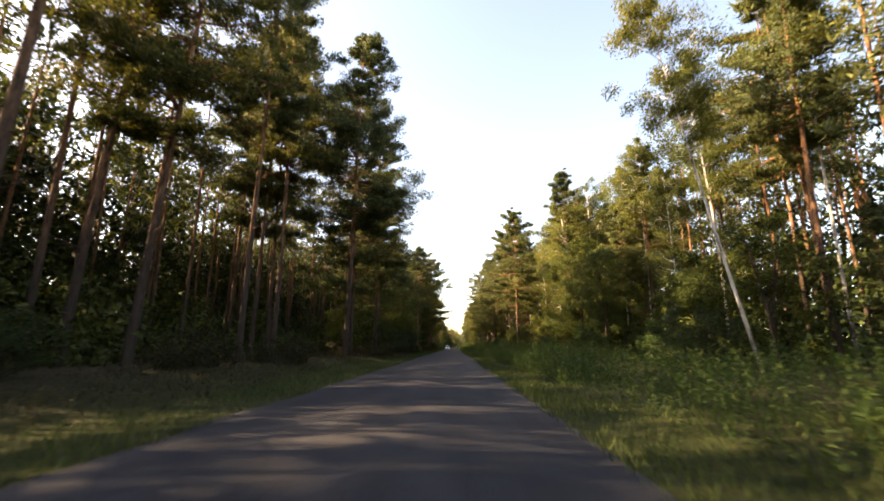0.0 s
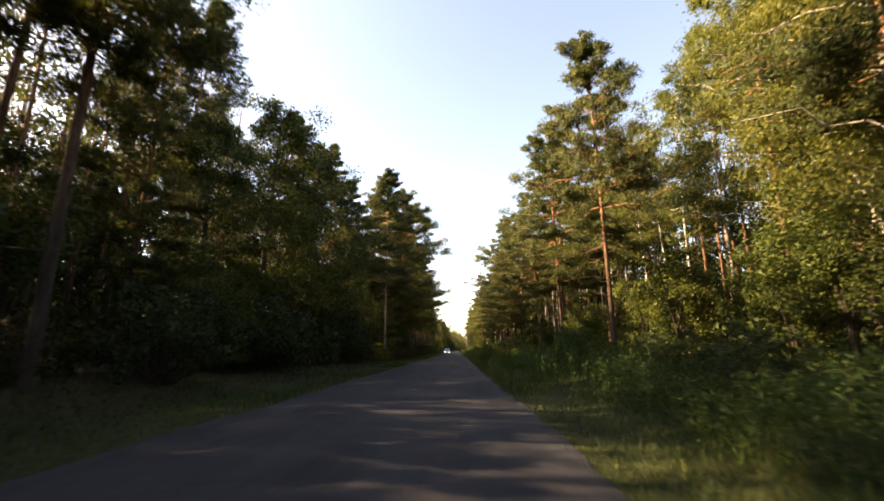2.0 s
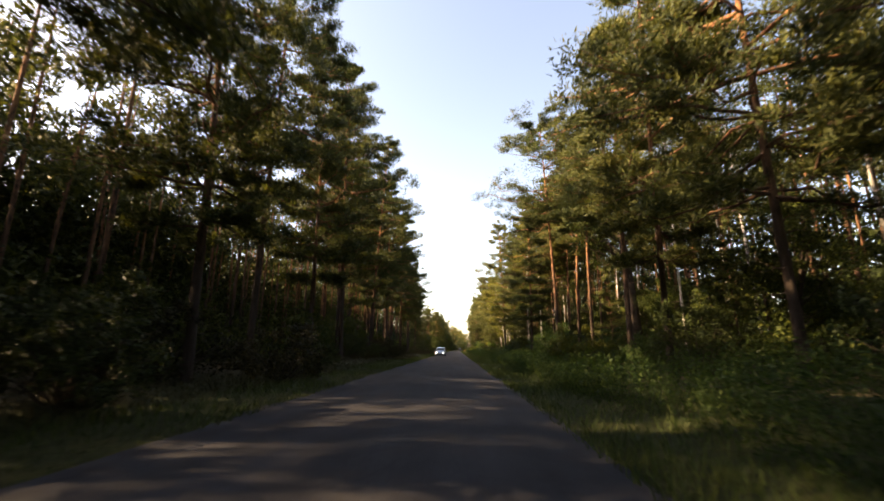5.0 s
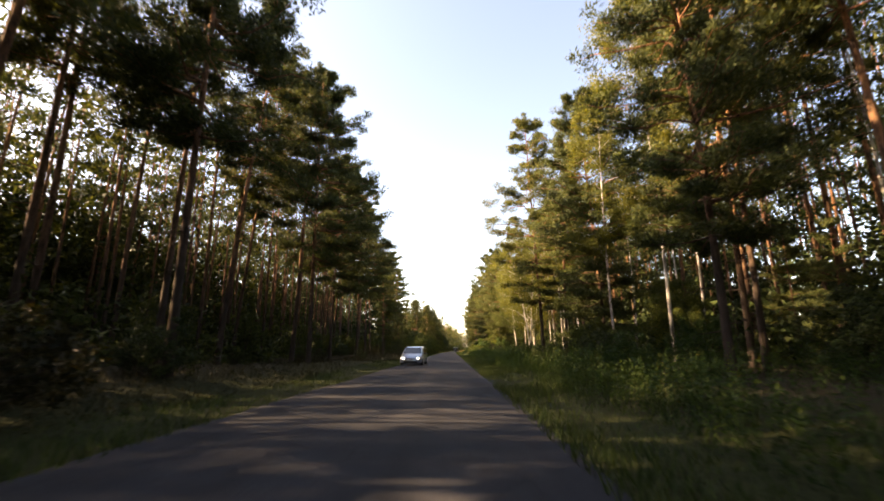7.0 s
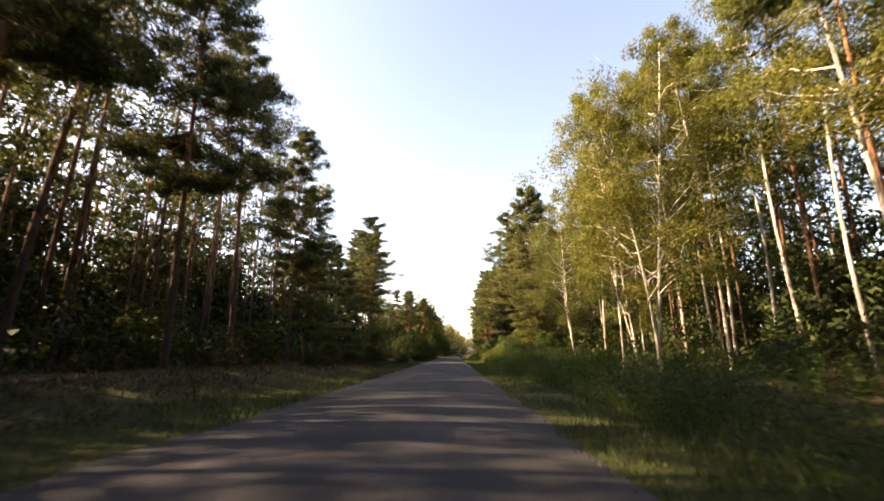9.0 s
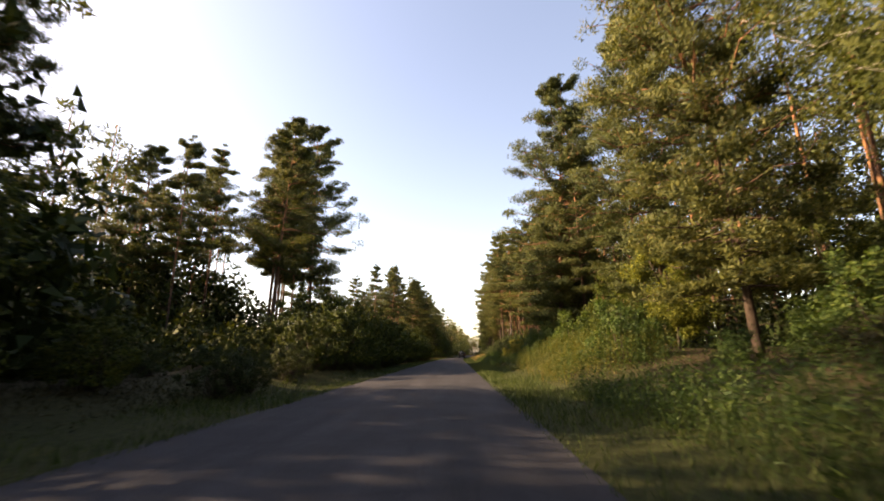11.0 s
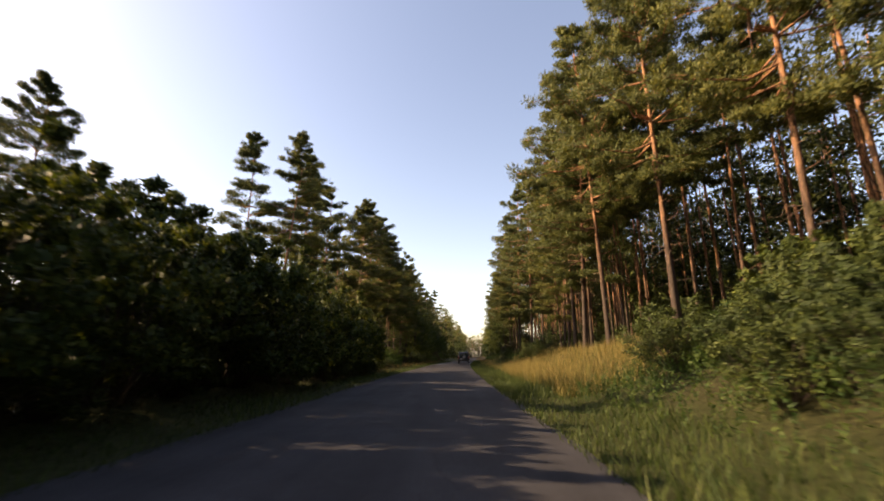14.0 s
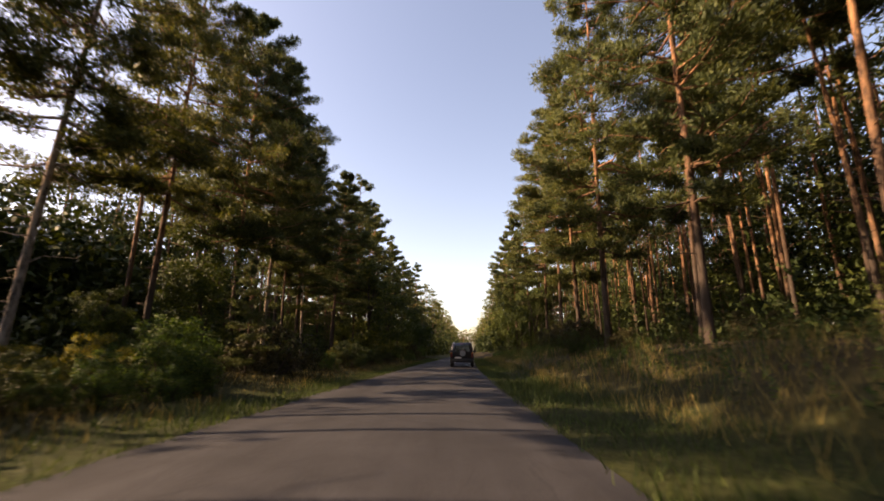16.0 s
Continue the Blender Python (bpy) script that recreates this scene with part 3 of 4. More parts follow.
RIGHT_C = [("B2", 17, 199.5, 23), ("B2", 16.4, 202, 23), ("B1", 15.2, 206, 22), ("B2", 17.4, 209, 24), ("B1", 16.0, 212, 23), ("B3", 14.4, 216, 20),
           ("B2", 16.6, 220, 23), ("B1", 14.6, 224, 21), ("B3", 13.2, 230, 19), ("P7", 10.6, 237, 23), ("P7", 13.5, 249.5, 25), ("P7", 9.3, 260, 26),
           ("O3", 10.4, 242, 5.0), ("O3", 11.4, 252.5, 6.0), ("P3", 10.8, 257, 21), ("P1", 12.2, 262, 20), ("P3", 11.6, 268, 19), ("P6", 13.0, 273, 20), ("P3", 14.8, 276, 19)]
RIGHT_D = [("B1", 16.8, 286.6, 23), ("P3", 12.2, 284, 19), ("P3", 12.0, 291, 20), ("P1", 11.8, 297, 22), ("P1", 10.4, 303.5, 23.5), ("P4", 12.6, 307.5, 26), ("P3", 9.4, 315, 25),
           ("P1", 9.8, 311, 25), ("P4", 12.4, 315, 24), ("P1", 9.8, 319, 24), ("P4", 12.1, 322.3, 24), ("P4", 13.0, 326.4, 25), ("P3", 9.8, 324, 15),
           ("P4", 12.0, 330, 24), ("P2", 12.4, 334, 24), ("P3", 9.2, 338, 24.5), ("P4", 11.2, 342, 24), ("P3", 8.8, 347.5, 26), ("P3", 9.2, 355, 24), ("P1", 9.2, 361, 24), ("P3", 9.0, 367, 23)]
for stretch in (LEFT_UNSEEN, LEFT_A, LEFT_B, LEFT_C, LEFT_D, RIGHT_A, RIGHT_B, RIGHT_C, RIGHT_D):
    for kind, x, y, h in stretch:
        plant(kind, x + bend(y), y, h, lean=(random.uniform(-2, 2), random.uniform(-2, 2)))

plant("B2", 12.0, 16.8, 19, 0, (0, -9))
plant("P9", -20.3 + bend(279.5), 279.5, 18, 40, (1, 0))

# further along, and a second row behind the first
rows_rng = random.Random(5)
for y in range(372, 430, 6):
    for side in (-1, 1):
        kind = rows_rng.choice(["Q1", "Q3", "Q3", "Q1"])
        plant(kind, bend(y) + ((-12.6 if side < 0 else 8.8) + rows_rng.uniform(-1.2, 1.2)), y + rows_rng.uniform(-2, 2), rows_rng.uniform(19, 23))
SECOND = []
y = 4.0
while y < 365:
    y += rows_rng.uniform(4.5, 7.5)
    if not 236 < y < 342:
        SECOND.append((bend(y) - rows_rng.uniform(15, 18.5), y, rows_rng.uniform(21, 25)))
    pick = rows_rng.choice(["B2", "Q", "Q", "B2"] if y < 235 else ["Q"])
    spot = (bend(y) + rows_rng.uniform(17, 21), y + rows_rng.uniform(-2, 2), rows_rng.uniform(21, 25))
    if pick == "Q":
        SECOND.append(spot)
    else:
        plant(pick, *spot)
    if y > 285:
        for _ in range(2):
            plant("Q2", bend(y) + rows_rng.uniform(13.5, 19), y + rows_rng.uniform(-2.5, 2.5), rows_rng.uniform(20, 24))

# ---- bushes ----
for i, y in enumerate(range(244, 317, 3)):
    x = -7.6 + rows_rng.uniform(-0.5, 0.5)
    plant("S4", x + bend(y), y + rows_rng.uniform(-0.8, 0.8), rows_rng.uniform(3.9, 5.2) * (0.65 if y < 250 else 1.0))
    if i % 2:
        plant(rows_rng.choice(["O2", "S4"]), x - 2.6 + bend(y), y, rows_rng.uniform(4.9, 6.2) * (0.6 if y < 252 else 1.0))
for y0, y1, x0, x1, kinds, step, h0, h1 in (
        (4, 80, -12, -7.5, ("S3", "S3", "S1"), 5.0, 0.8, 1.8), (52, 84, -10, -8.0, ("S1", "S4"), 3.0, 2.4, 4.0),
        (40, 150, -13, -9.0, ("O2", "S4", "O2"), 5.5, 3.0, 7.0), (150, 236, -18, -12, ("O2", "S4"), 9.0, 2.5, 5.0), (338, 380, -14.5, -11.5, ("P5", "O2"), 5.0, 3.0, 6.5),
        (86, 150, -10, -7.2, ("S1", "S3", "S1"), 5.0, 1.0, 2.6), (150, 236, -12, -8.0, ("S3", "S1"), 6.0, 0.8, 1.8),
        (334, 400, -9.5, -6.8, ("S1", "S3", "S1", "S2"), 4.5, 0.9, 2.2),
        (10, 180, 14, 19, ("O2", "O2", "P5"), 3.6, 3.5, 8.0), (180, 235, 15, 20, ("O2", "P5"), 8.0, 2.0, 4.0), (235, 296, 13, 18, ("P5", "O2", "P5"), 5.0, 3.0, 7.5), (296, 400, 15, 20, ("P5", "S1"), 8.0, 1.5, 4.0), (20, 110, 9.0, 13.0, ("S1", "S2", "S4"), 6.0, 1.5, 3.2), (110, 180, 8.8, 13.0, ("S1", "S2", "S4"), 6.0, 1.4, 3.2), (180, 235, 8.0, 12.0, ("S1", "S2", "S3"), 7.0, 0.7, 1.5),
        # The left S5 row uses bright leaves as sunlit shrub tops.
        (232, 300, 7.0, 11.5, ("S2", "S1", "S2"), 3.6, 1.0, 2.4), (318, 400, 6.0, 10.0, ("S1", "S3", "S1"), 5.0, 0.8, 2.2), (317, 336, -8.6, -6.8, ("S1", "S1", "S2"), 0.9, 0.7, 1.15), (317, 338, -11.5, -8.6, ("S5", "S2", "S5"), 1.4, 0.9, 1.4),
        (366, 430, -13, -8.5, ("P5", "O2", "O2"), 4.0, 4.0, 11.0), (366, 430, 7.5, 12.5, ("P5", "O2", "O2"), 4.0, 4.0, 11.0)):
    y = y0
    while y < y1:
        plant(rows_rng.choice(kinds), rows_rng.uniform(x0, x1) + bend(y), y, rows_rng.uniform(h0, h1))
        y += step * rows_rng.uniform(0.6, 1.4)
# Low dark bushes added under the hedge; their colour deepens its shade.
for y in range(233, 318, 3):
    plant("S1", rows_rng.uniform(-7.4, -6.3) + bend(y), y + rows_rng.uniform(-1, 1), rows_rng.uniform(1.1, 1.8))
for y in range(232, 250, 3):
    plant(rows_rng.choice(["S1", "S4"]), rows_rng.uniform(-12, -8.5), y, rows_rng.uniform(1.2, 2.4))
VERGE_BUSHES = [("S5", 5.2, 80.5, 2.1), ("S5", 6.3, 82.5, 2.2), ("S2", 5.4, 59, 1.7), ("S2", 6.4, 64, 1.6), ("S1", 5.6, 48, 1.5), ("S1", 6.2, 52.5, 1.6),
                ("S5", 7.4, 129, 2.4), ("S2", 6.2, 157, 1.5), ("S1", 5.6, 175, 1.5), ("S1", 6.2, 180, 1.5), ("S1", 5.5, 166, 1.4), ("S5", -7.5, 83, 1.5),
                # The last eight S1 are added; their dark leaves stand for shade.
                ("S5", -8.0, 80, 1.3), ("S2", -6.8, 84.5, 1.0), ("S5", 6.0, 266, 1.8), ("S2", 7.0, 258, 1.9), ("S5", 7.6, 271, 1.6), ("S2", 6.2, 268.5, 1.4), ("S1", -6.9, 317.5, 1.2), ("S1", -7.2, 319.5, 1.0), ("S1", -6.8, 321.5, 0.9), ("S1", -7.4, 323.5, 0.9), ("S5", -6.6, 352, 1.4), ("S2", -6.2, 347, 0.9), ("S1", 5.9, 317, 1.6), ("S1", 4.9, 326, 1.1), ("S1", 6.4, 296, 2.0), ("S1", 6.8, 292, 1.9), ("S4", 8.4, 293.5, 2.7), ("S1", 7.4, 289.5, 2.0), ("S4", 9.8, 291.5, 3.1), ("S1", 9.0, 287, 2.4), ("S4", 10.6, 286, 3.2), ("S1", 5.8, 288.5, 1.4), ("S1", 7.9, 287.2, 2.0), ("S1", 7.6, 285, 1.7), ("S1", 6.6, 276, 2.0), ("S1", 7.2, 281, 2.2), ("S1", 5.4, 290.5, 1.5), ("S1", 6.3, 289.8, 1.8), ("S1", 6.0, 291.8, 1.7), ("S1", 7.0, 290.8, 2.1), ("S1", 7.8, 289.0, 2.3), ("S1", 8.6, 290.4, 2.5), ("S1", 7.6, 292.0, 2.2), ("S1", 6.6, 287.6, 1.7)]
for kind, x, y, h in VERGE_BUSHES:
    plant(kind, x, y, h)


# ---- the wood behind: past counting, one sheet of real trees on either side ----
def joined_wood(name, label, spots, seed, per=30, leaf=0.56):
    """Slim trees deep in the wood, joined: stems in one part, needles in another."""
    rng = np.random.default_rng(seed)
    stems, crowns = Tubes(), []
    for x, y, h in spots:
        base = np.array([x, y, terrain(x, y)])
        bow = rng.normal(size=2) * 0.35
        r0 = 0.0068 * h
        stems.add([base + np.array([bow[0] * s * s, bow[1] * s * s, h * s - 0.3 * (s == 0)]) for s in (0, 0.3, 0.65, 0.97)],
                  [r0, r0 * 0.8, r0 * 0.55, 0.03], 5)
        bare = rng.uniform(0.4, 0.6)
        n = 16
        s = rng.random(n) ** 0.85
        a, out = rng.uniform(0, 6.28, n), 3.4 * ((1 - s) ** 0.6 + 0.1) * rng.uniform(0.25, 1.1, n)
        z = h * (bare + (0.98 - bare) * s)
        centres = base + np.c_[np.cos(a) * out + bow[0] * (z / h) ** 2, np.sin(a) * out + bow[1] * (z / h) ** 2, z]
        crowns.append(leaves(rng, centres, rng.uniform(0.7, 1.3, n), per, leaf, leaf * 0.31, 0.5, 0.7, 0.2, 0.35))
    ob = tagged(new(name), label, "forest", kind="stuff")
    tagged(put_part("trunk", stems.mesh(name + "_trunks", PINE_BARK), ob), kind="stuff")
    tagged(put_part("crown", tri_mesh(name + "_crowns", np.concatenate(crowns), PINE_LEAF), ob), kind="stuff")


def wood_spots(side, seed):
    r = random.Random(seed)
    spots = []
    for row in range(6):
        y = -20.0
        while y < 440:
            y += r.uniform(2.2, 5.0)
            if side < 0 and (236 < y < 251 or 251 <= y < 318 and (y > 275 or row < 3) or 318 <= y < 356):
                continue
            spots.append((bend(y) + side * (20.0 + row * 3.0 + r.uniform(-1.4, 1.4)), y, r.uniform(17, 23)))
    return spots


def thicket(name, label, side, per, h0, h1, skip, seed):
    """Shrubs and young growth under the trees of the deep wood, joined; dark leaves deepen its shade."""
    rng = np.random.default_rng(seed)
    n = int(460 * 26 * per)
    y = rng.uniform(-10, 450, n)
    x = side * (13.5 + 24 * rng.random(n) ** 1.1)
    keep = np.array([noise.noise((a * 0.12, b * 0.1, 3.3)) for a, b in zip(x, y)]) > skip
    x, y = x[keep] + np.array([bend(v) for v in y[keep]]), y[keep]
    foot = np.c_[x, y, np.array([terrain(a, b) for a, b in zip(x, y)])]
    h = rng.uniform(h0, h1, len(x)) * np.clip((np.abs(x) - 9) / 12, 0.4, 1.0)
    k = 5
    c = np.repeat(foot, k, axis=0) + rng.normal(size=(len(x) * k, 3)) * np.array([0.6, 0.6, 0.1])
    c[:, 2] += np.repeat(h, k) * np.tile((np.arange(k) + 0.5) / k, len(x))
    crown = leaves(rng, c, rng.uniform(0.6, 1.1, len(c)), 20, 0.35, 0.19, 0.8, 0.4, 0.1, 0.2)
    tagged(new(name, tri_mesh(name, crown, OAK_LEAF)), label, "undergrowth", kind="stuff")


def wood_edge(name, label, x0, x1, y0, y1, per, h0, h1, seed, count=30, leaf=0.64):
    """The thick far margin of the wood: young trees and shrubs, joined; dark leaves deepen its shade."""
    rng = np.random.default_rng(seed)
    n = int((y1 - y0) * (x1 - x0) * per)
    y = rng.uniform(y0, y1, n)
    x = rng.uniform(x0, x1, n) + np.array([bend(v) for v in y])
    h = rng.uniform(h0, h1, n)
    foot = np.c_[x, y, np.array([terrain(a, b) for a, b in zip(x, y)])]
    k = 9
    c = np.repeat(foot, k, axis=0) + rng.normal(size=(n * k, 3)) * np.array([1.0, 1.0, 0.2])
    c[:, 2] += np.repeat(h, k) * np.tile((np.arange(k) + 0.5) / k, n)
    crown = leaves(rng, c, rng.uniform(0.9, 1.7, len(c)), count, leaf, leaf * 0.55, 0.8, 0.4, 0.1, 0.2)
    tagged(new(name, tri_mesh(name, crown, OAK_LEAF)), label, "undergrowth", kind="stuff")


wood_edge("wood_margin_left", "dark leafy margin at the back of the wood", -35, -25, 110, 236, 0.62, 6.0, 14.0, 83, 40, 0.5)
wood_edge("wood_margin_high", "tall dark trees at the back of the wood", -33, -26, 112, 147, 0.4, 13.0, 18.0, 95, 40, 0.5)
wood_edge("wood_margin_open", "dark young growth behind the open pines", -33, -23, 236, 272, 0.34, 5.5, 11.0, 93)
wood_edge("wood_margin_deep", "young growth deep between the stems, darkened as shade", 22, 29, -30, 250, 0.3, 5.0, 12.0, 94, 46, 0.44)
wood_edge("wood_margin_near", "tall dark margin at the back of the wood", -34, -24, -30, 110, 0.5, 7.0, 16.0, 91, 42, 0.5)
wood_edge("wood_margin_between", "young growth among the stems, darkened as shade", 22, 30, 290, 420, 0.4, 6.0, 14.0, 92, 52, 0.4)
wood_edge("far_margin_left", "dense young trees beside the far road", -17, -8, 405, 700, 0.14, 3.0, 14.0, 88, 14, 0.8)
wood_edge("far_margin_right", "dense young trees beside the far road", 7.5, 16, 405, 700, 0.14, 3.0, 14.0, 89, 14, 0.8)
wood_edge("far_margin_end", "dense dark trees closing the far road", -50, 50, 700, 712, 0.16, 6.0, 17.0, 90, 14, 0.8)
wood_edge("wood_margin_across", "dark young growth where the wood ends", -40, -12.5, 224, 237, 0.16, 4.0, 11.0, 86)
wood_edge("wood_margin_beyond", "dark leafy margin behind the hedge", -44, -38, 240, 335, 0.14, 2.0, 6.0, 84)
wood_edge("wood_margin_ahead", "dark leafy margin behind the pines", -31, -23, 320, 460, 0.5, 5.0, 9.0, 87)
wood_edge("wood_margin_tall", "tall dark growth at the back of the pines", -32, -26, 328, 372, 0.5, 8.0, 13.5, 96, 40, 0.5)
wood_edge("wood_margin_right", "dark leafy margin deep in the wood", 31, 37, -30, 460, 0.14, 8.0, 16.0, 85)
thicket("thicket_left", "young growth between the stems of the wood, darkened as shade", -1, 0.30, 1.4, 6.5, -0.45, 81)
thicket("thicket_right", "dense young growth deep in the wood, darkened as shade", 1, 0.17, 1.5, 7.5, -0.5, 82)
joined_wood("forest_edge", "second row of pines behind the roadside trees", SECOND, 64, 60, 0.44)
joined_wood("forest_left", "deep pine wood with slim bare stems", wood_spots(-1, 3), 61)
joined_wood("forest_right", "deep pine wood, dark between its stems", wood_spots(1, 4), 62)


def far_spots():
    r = random.Random(9)
    spots = []
    for y in range(434, 690, 7):
        for x in (-10.5, -15, -20, 9.5, 14, 19):
            spots.append((bend(y) + x + r.uniform(-1.5, 1.5), y + r.uniform(-3, 3), r.uniform(17, 22)))
    for x in range(-60, 61, 2):
        for k in range(4):
            spots.append((bend(700) + x + r.uniform(-1.5, 1.5), 690 + 5 * k + r.uniform(-3, 3), r.uniform(10, 23)))
    return spots


joined_wood("forest_far", "far pine wood that closes the view along the road", far_spots(), 63, 18, 0.75)


# ---- grass, weeds and undergrowth ----
def blades(rng, x, y, h, width, lean=0.35):
    n = len(x)
    z = np.array([terrain(a, b) for a, b in zip(x, y)]) - 0.03
    base = np.c_[x, y, z]
    a = rng.uniform(0, 6.28, n)
    side = np.c_[np.cos(a), np.sin(a), np.zeros(n)] * (width * (0.6 + 0.8 * rng.random(n)))[:, None]
    tip = base + np.c_[rng.normal(size=(n, 2)) * lean * h[:, None], h]
    out = np.empty((n, 3, 3))
    out[:, 0], out[:, 1], out[:, 2] = base - side, base + side, tip
    return out.reshape(-1, 3)


def strip(rng, y0, y1, x0, x1, per):
    """Random places in a strip beside the road, thinner where it is patchy."""
    n = int((y1 - y0) * (x1 - x0) * per)
    y = rng.uniform(y0, y1, n)
    x = rng.uniform(x0, x1, n)
    keep = np.array([noise.noise((a * 0.5, b * 0.22, 1.7)) for a, b in zip(x, y)]) > rng.uniform(-0.7, 0.25, n)
    x, y = x[keep], y[keep]
    return x + np.array([bend(v) for v in y]), y


def grass_field(name, label, mat, strips, seed, width=0.012, lean=0.35):
    rng = np.random.default_rng(seed)
    parts = []
    for y0, y1, x0, x1, per, h0, h1 in strips:
        x, y = strip(rng, y0, y1, x0, x1, per)
        wave = np.array([0.5 + 0.9 * noise.noise((a * 0.35, b * 0.3, 5.1)) for a, b in zip(x, y)])
        h = (h0 + (h1 - h0) * np.clip(wave, 0, 1)) * rng.uniform(0.55, 1.2, len(x))
        parts.append(blades(rng, x, y, h, width, lean))
    tagged(new(name, tri_mesh(name, np.concatenate(parts), mat)), label, "grass", kind="stuff")


grass_field("verge_grass", "short green grass along the road's edge", GRASS, [
    (-4, 240, 1.52, 3.8, 190, 0.08, 0.30), (240, 400, 1.52, 4.4, 170, 0.10, 0.36), (-4, 240, -6.6, -4.05, 130, 0.07, 0.30),
    (240, 400, -6.2, -4.05, 130, 0.08, 0.3), (-4, 236, 3.6, 6.0, 80, 0.3, 0.8), (297, 325, 2.6, 9.5, 80, 0.3, 0.8)], 71, 0.010)
# This dull tone in place of green grass stands for shade.
grass_field("wood_grass", "sparse grass, dulled as if shaded, between the verge and the pines", UNDER, [
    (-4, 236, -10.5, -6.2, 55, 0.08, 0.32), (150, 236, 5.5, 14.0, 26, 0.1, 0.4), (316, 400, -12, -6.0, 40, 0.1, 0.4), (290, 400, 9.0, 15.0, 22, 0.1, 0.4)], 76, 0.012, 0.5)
grass_field("dry_grass", "tall straw-coloured grass on the bank", STRAW, [
    (297, 322, 3.2, 9.8, 150, 0.4, 1.05), (318, 336, -13.5, -9.2, 30, 0.3, 0.7), (322, 345, 3.4, 8.5, 45, 0.3, 0.85), (345, 400, 3.2, 8.0, 30, 0.3, 0.8), (238, 262, 3.6, 8, 12, 0.3, 0.7), (10, 60, 2.4, 4, 6, 0.1, 0.3),
    (316, 380, -9, -5.2, 24, 0.2, 0.5), (262, 288, 4.0, 9, 14, 0.3, 0.7)], 72, 0.0065, 0.3)


def weed_field(name, label, mat, strips, seed, size=0.17, k=16):
    """Tall leafy weeds: every plant is an upright row of leaves."""
    rng = np.random.default_rng(seed)
    parts = []
    for y0, y1, x0, x1, per, h0, h1 in strips:
        x, y = strip(rng, y0, y1, x0, x1, per)
        wave = np.array([0.5 + 1.0 * noise.noise((a * 0.25, b * 0.2, 8.1)) for a, b in zip(x, y)])
        h = (h0 + (h1 - h0) * np.clip(wave, 0, 1)) * rng.uniform(0.7, 1.15, len(x))
        foot = np.c_[x, y, np.array([terrain(a, b) for a, b in zip(x, y)])]
        f = np.tile((np.arange(k) + 0.6) / k, len(x))[:, None]
        sway = np.repeat(rng.normal(size=(len(x), 2)) * 0.12, k, axis=0)
        c = np.repeat(foot, k, axis=0) + np.c_[sway * f, np.repeat(h, k)[:, None] * f]
        parts.append(leaves(rng, c, np.full(len(c), 0.08), 1, size * 0.9, size * 0.26, 0.5, 0.6, 0.5, 0.1))
    tagged(new(name, tri_mesh(name, np.concatenate(parts), mat)), label, "weeds", kind="stuff")


weed_field("tall_weeds", "tall green weeds on the verge", WEED_LEAF, [
    (-2, 120, 3.2, 6.5, 30, 0.6, 1.45), (-2, 120, 7.0, 12, 6, 0.6, 1.5), (120, 235, 3.4, 6.5, 28, 0.55, 1.35), (120, 235, 7.0, 12, 6, 0.6, 1.5),
    (236, 262, 4.2, 8, 16, 0.6, 1.5), (262, 298, 3.6, 9, 22, 0.4, 1.1), (284, 297, 5.0, 10, 30, 0.6, 1.4), (325, 400, 4.6, 9, 10, 0.3, 1.0)], 73, 0.115)
weed_field("flowering_weeds", "tall yellow-green flowering weeds in the sun", GOLD, [
    (238, 252, 4.0, 8.5, 44, 0.7, 1.4), (251, 266, 4.6, 8, 8, 0.5, 1.2), (54, 84, 4.6, 7, 5, 0.8, 1.5), (10, 36, 4.8, 9, 4, 0.8, 1.5), (150, 172, 4.2, 7, 4, 0.6, 1.4)], 75, 0.1)
weed_field("undergrowth", "low brownish undergrowth, darkened for the shade under the pines", UNDER, [
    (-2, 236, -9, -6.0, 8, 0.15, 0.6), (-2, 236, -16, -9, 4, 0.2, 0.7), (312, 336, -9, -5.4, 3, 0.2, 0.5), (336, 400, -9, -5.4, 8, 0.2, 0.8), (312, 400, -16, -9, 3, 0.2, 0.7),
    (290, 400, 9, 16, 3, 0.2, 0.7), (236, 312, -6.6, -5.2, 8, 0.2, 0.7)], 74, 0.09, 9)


# ---- cars ----
def paint(name, colour, rough, metal):
    m, nodes, links, bsdf = material(name)
    tex = nodes.new("ShaderNodeTexCoord")
    n = noise_node(nodes, links, 3.0, 5, tex.outputs["Object"])
    links.new(mixed(nodes, links, 0.25, colour, n.outputs[0], "SOFT_LIGHT"), bsdf.inputs["Base Color"])
    bsdf.inputs["Roughness"].default_value, bsdf.inputs["Metallic"].default_value = rough, metal
    bsdf.inputs["Coat Weight"].default_value, bsdf.inputs["Coat Roughness"].default_value = 0.8, 0.08
    return m


def glow(name, colour, strength):
    m, nodes, links, bsdf = material(name)
    bsdf.inputs["Base Color"].default_value = (*colour, 1)
    bsdf.inputs["Emission Color"].default_value = (*colour, 1)
    bsdf.inputs["Emission Strength"].default_value = strength
    return m


DARK_PAINT = paint("dark_blue_paint", (0.012, 0.014, 0.022), 0.35, 0.2)
SILVER_PAINT = paint("silver_paint", (0.36, 0.40, 0.46), 0.3, 0.7)
RUBBER = plain("tyre_rubber", (0.02, 0.02, 0.02), 0.85)
ALLOY = plain("alloy", (0.55, 0.55, 0.56), 0.35, 0.9)
BLACK = plain("black_plastic", (0.022, 0.022, 0.024), 0.6)
PALE = plain("pale_plastic", (0.55, 0.55, 0.53), 0.5)
GLASS = plain("tinted_glass", (0.01, 0.012, 0.015), 0.12, 0.0, 0.15)
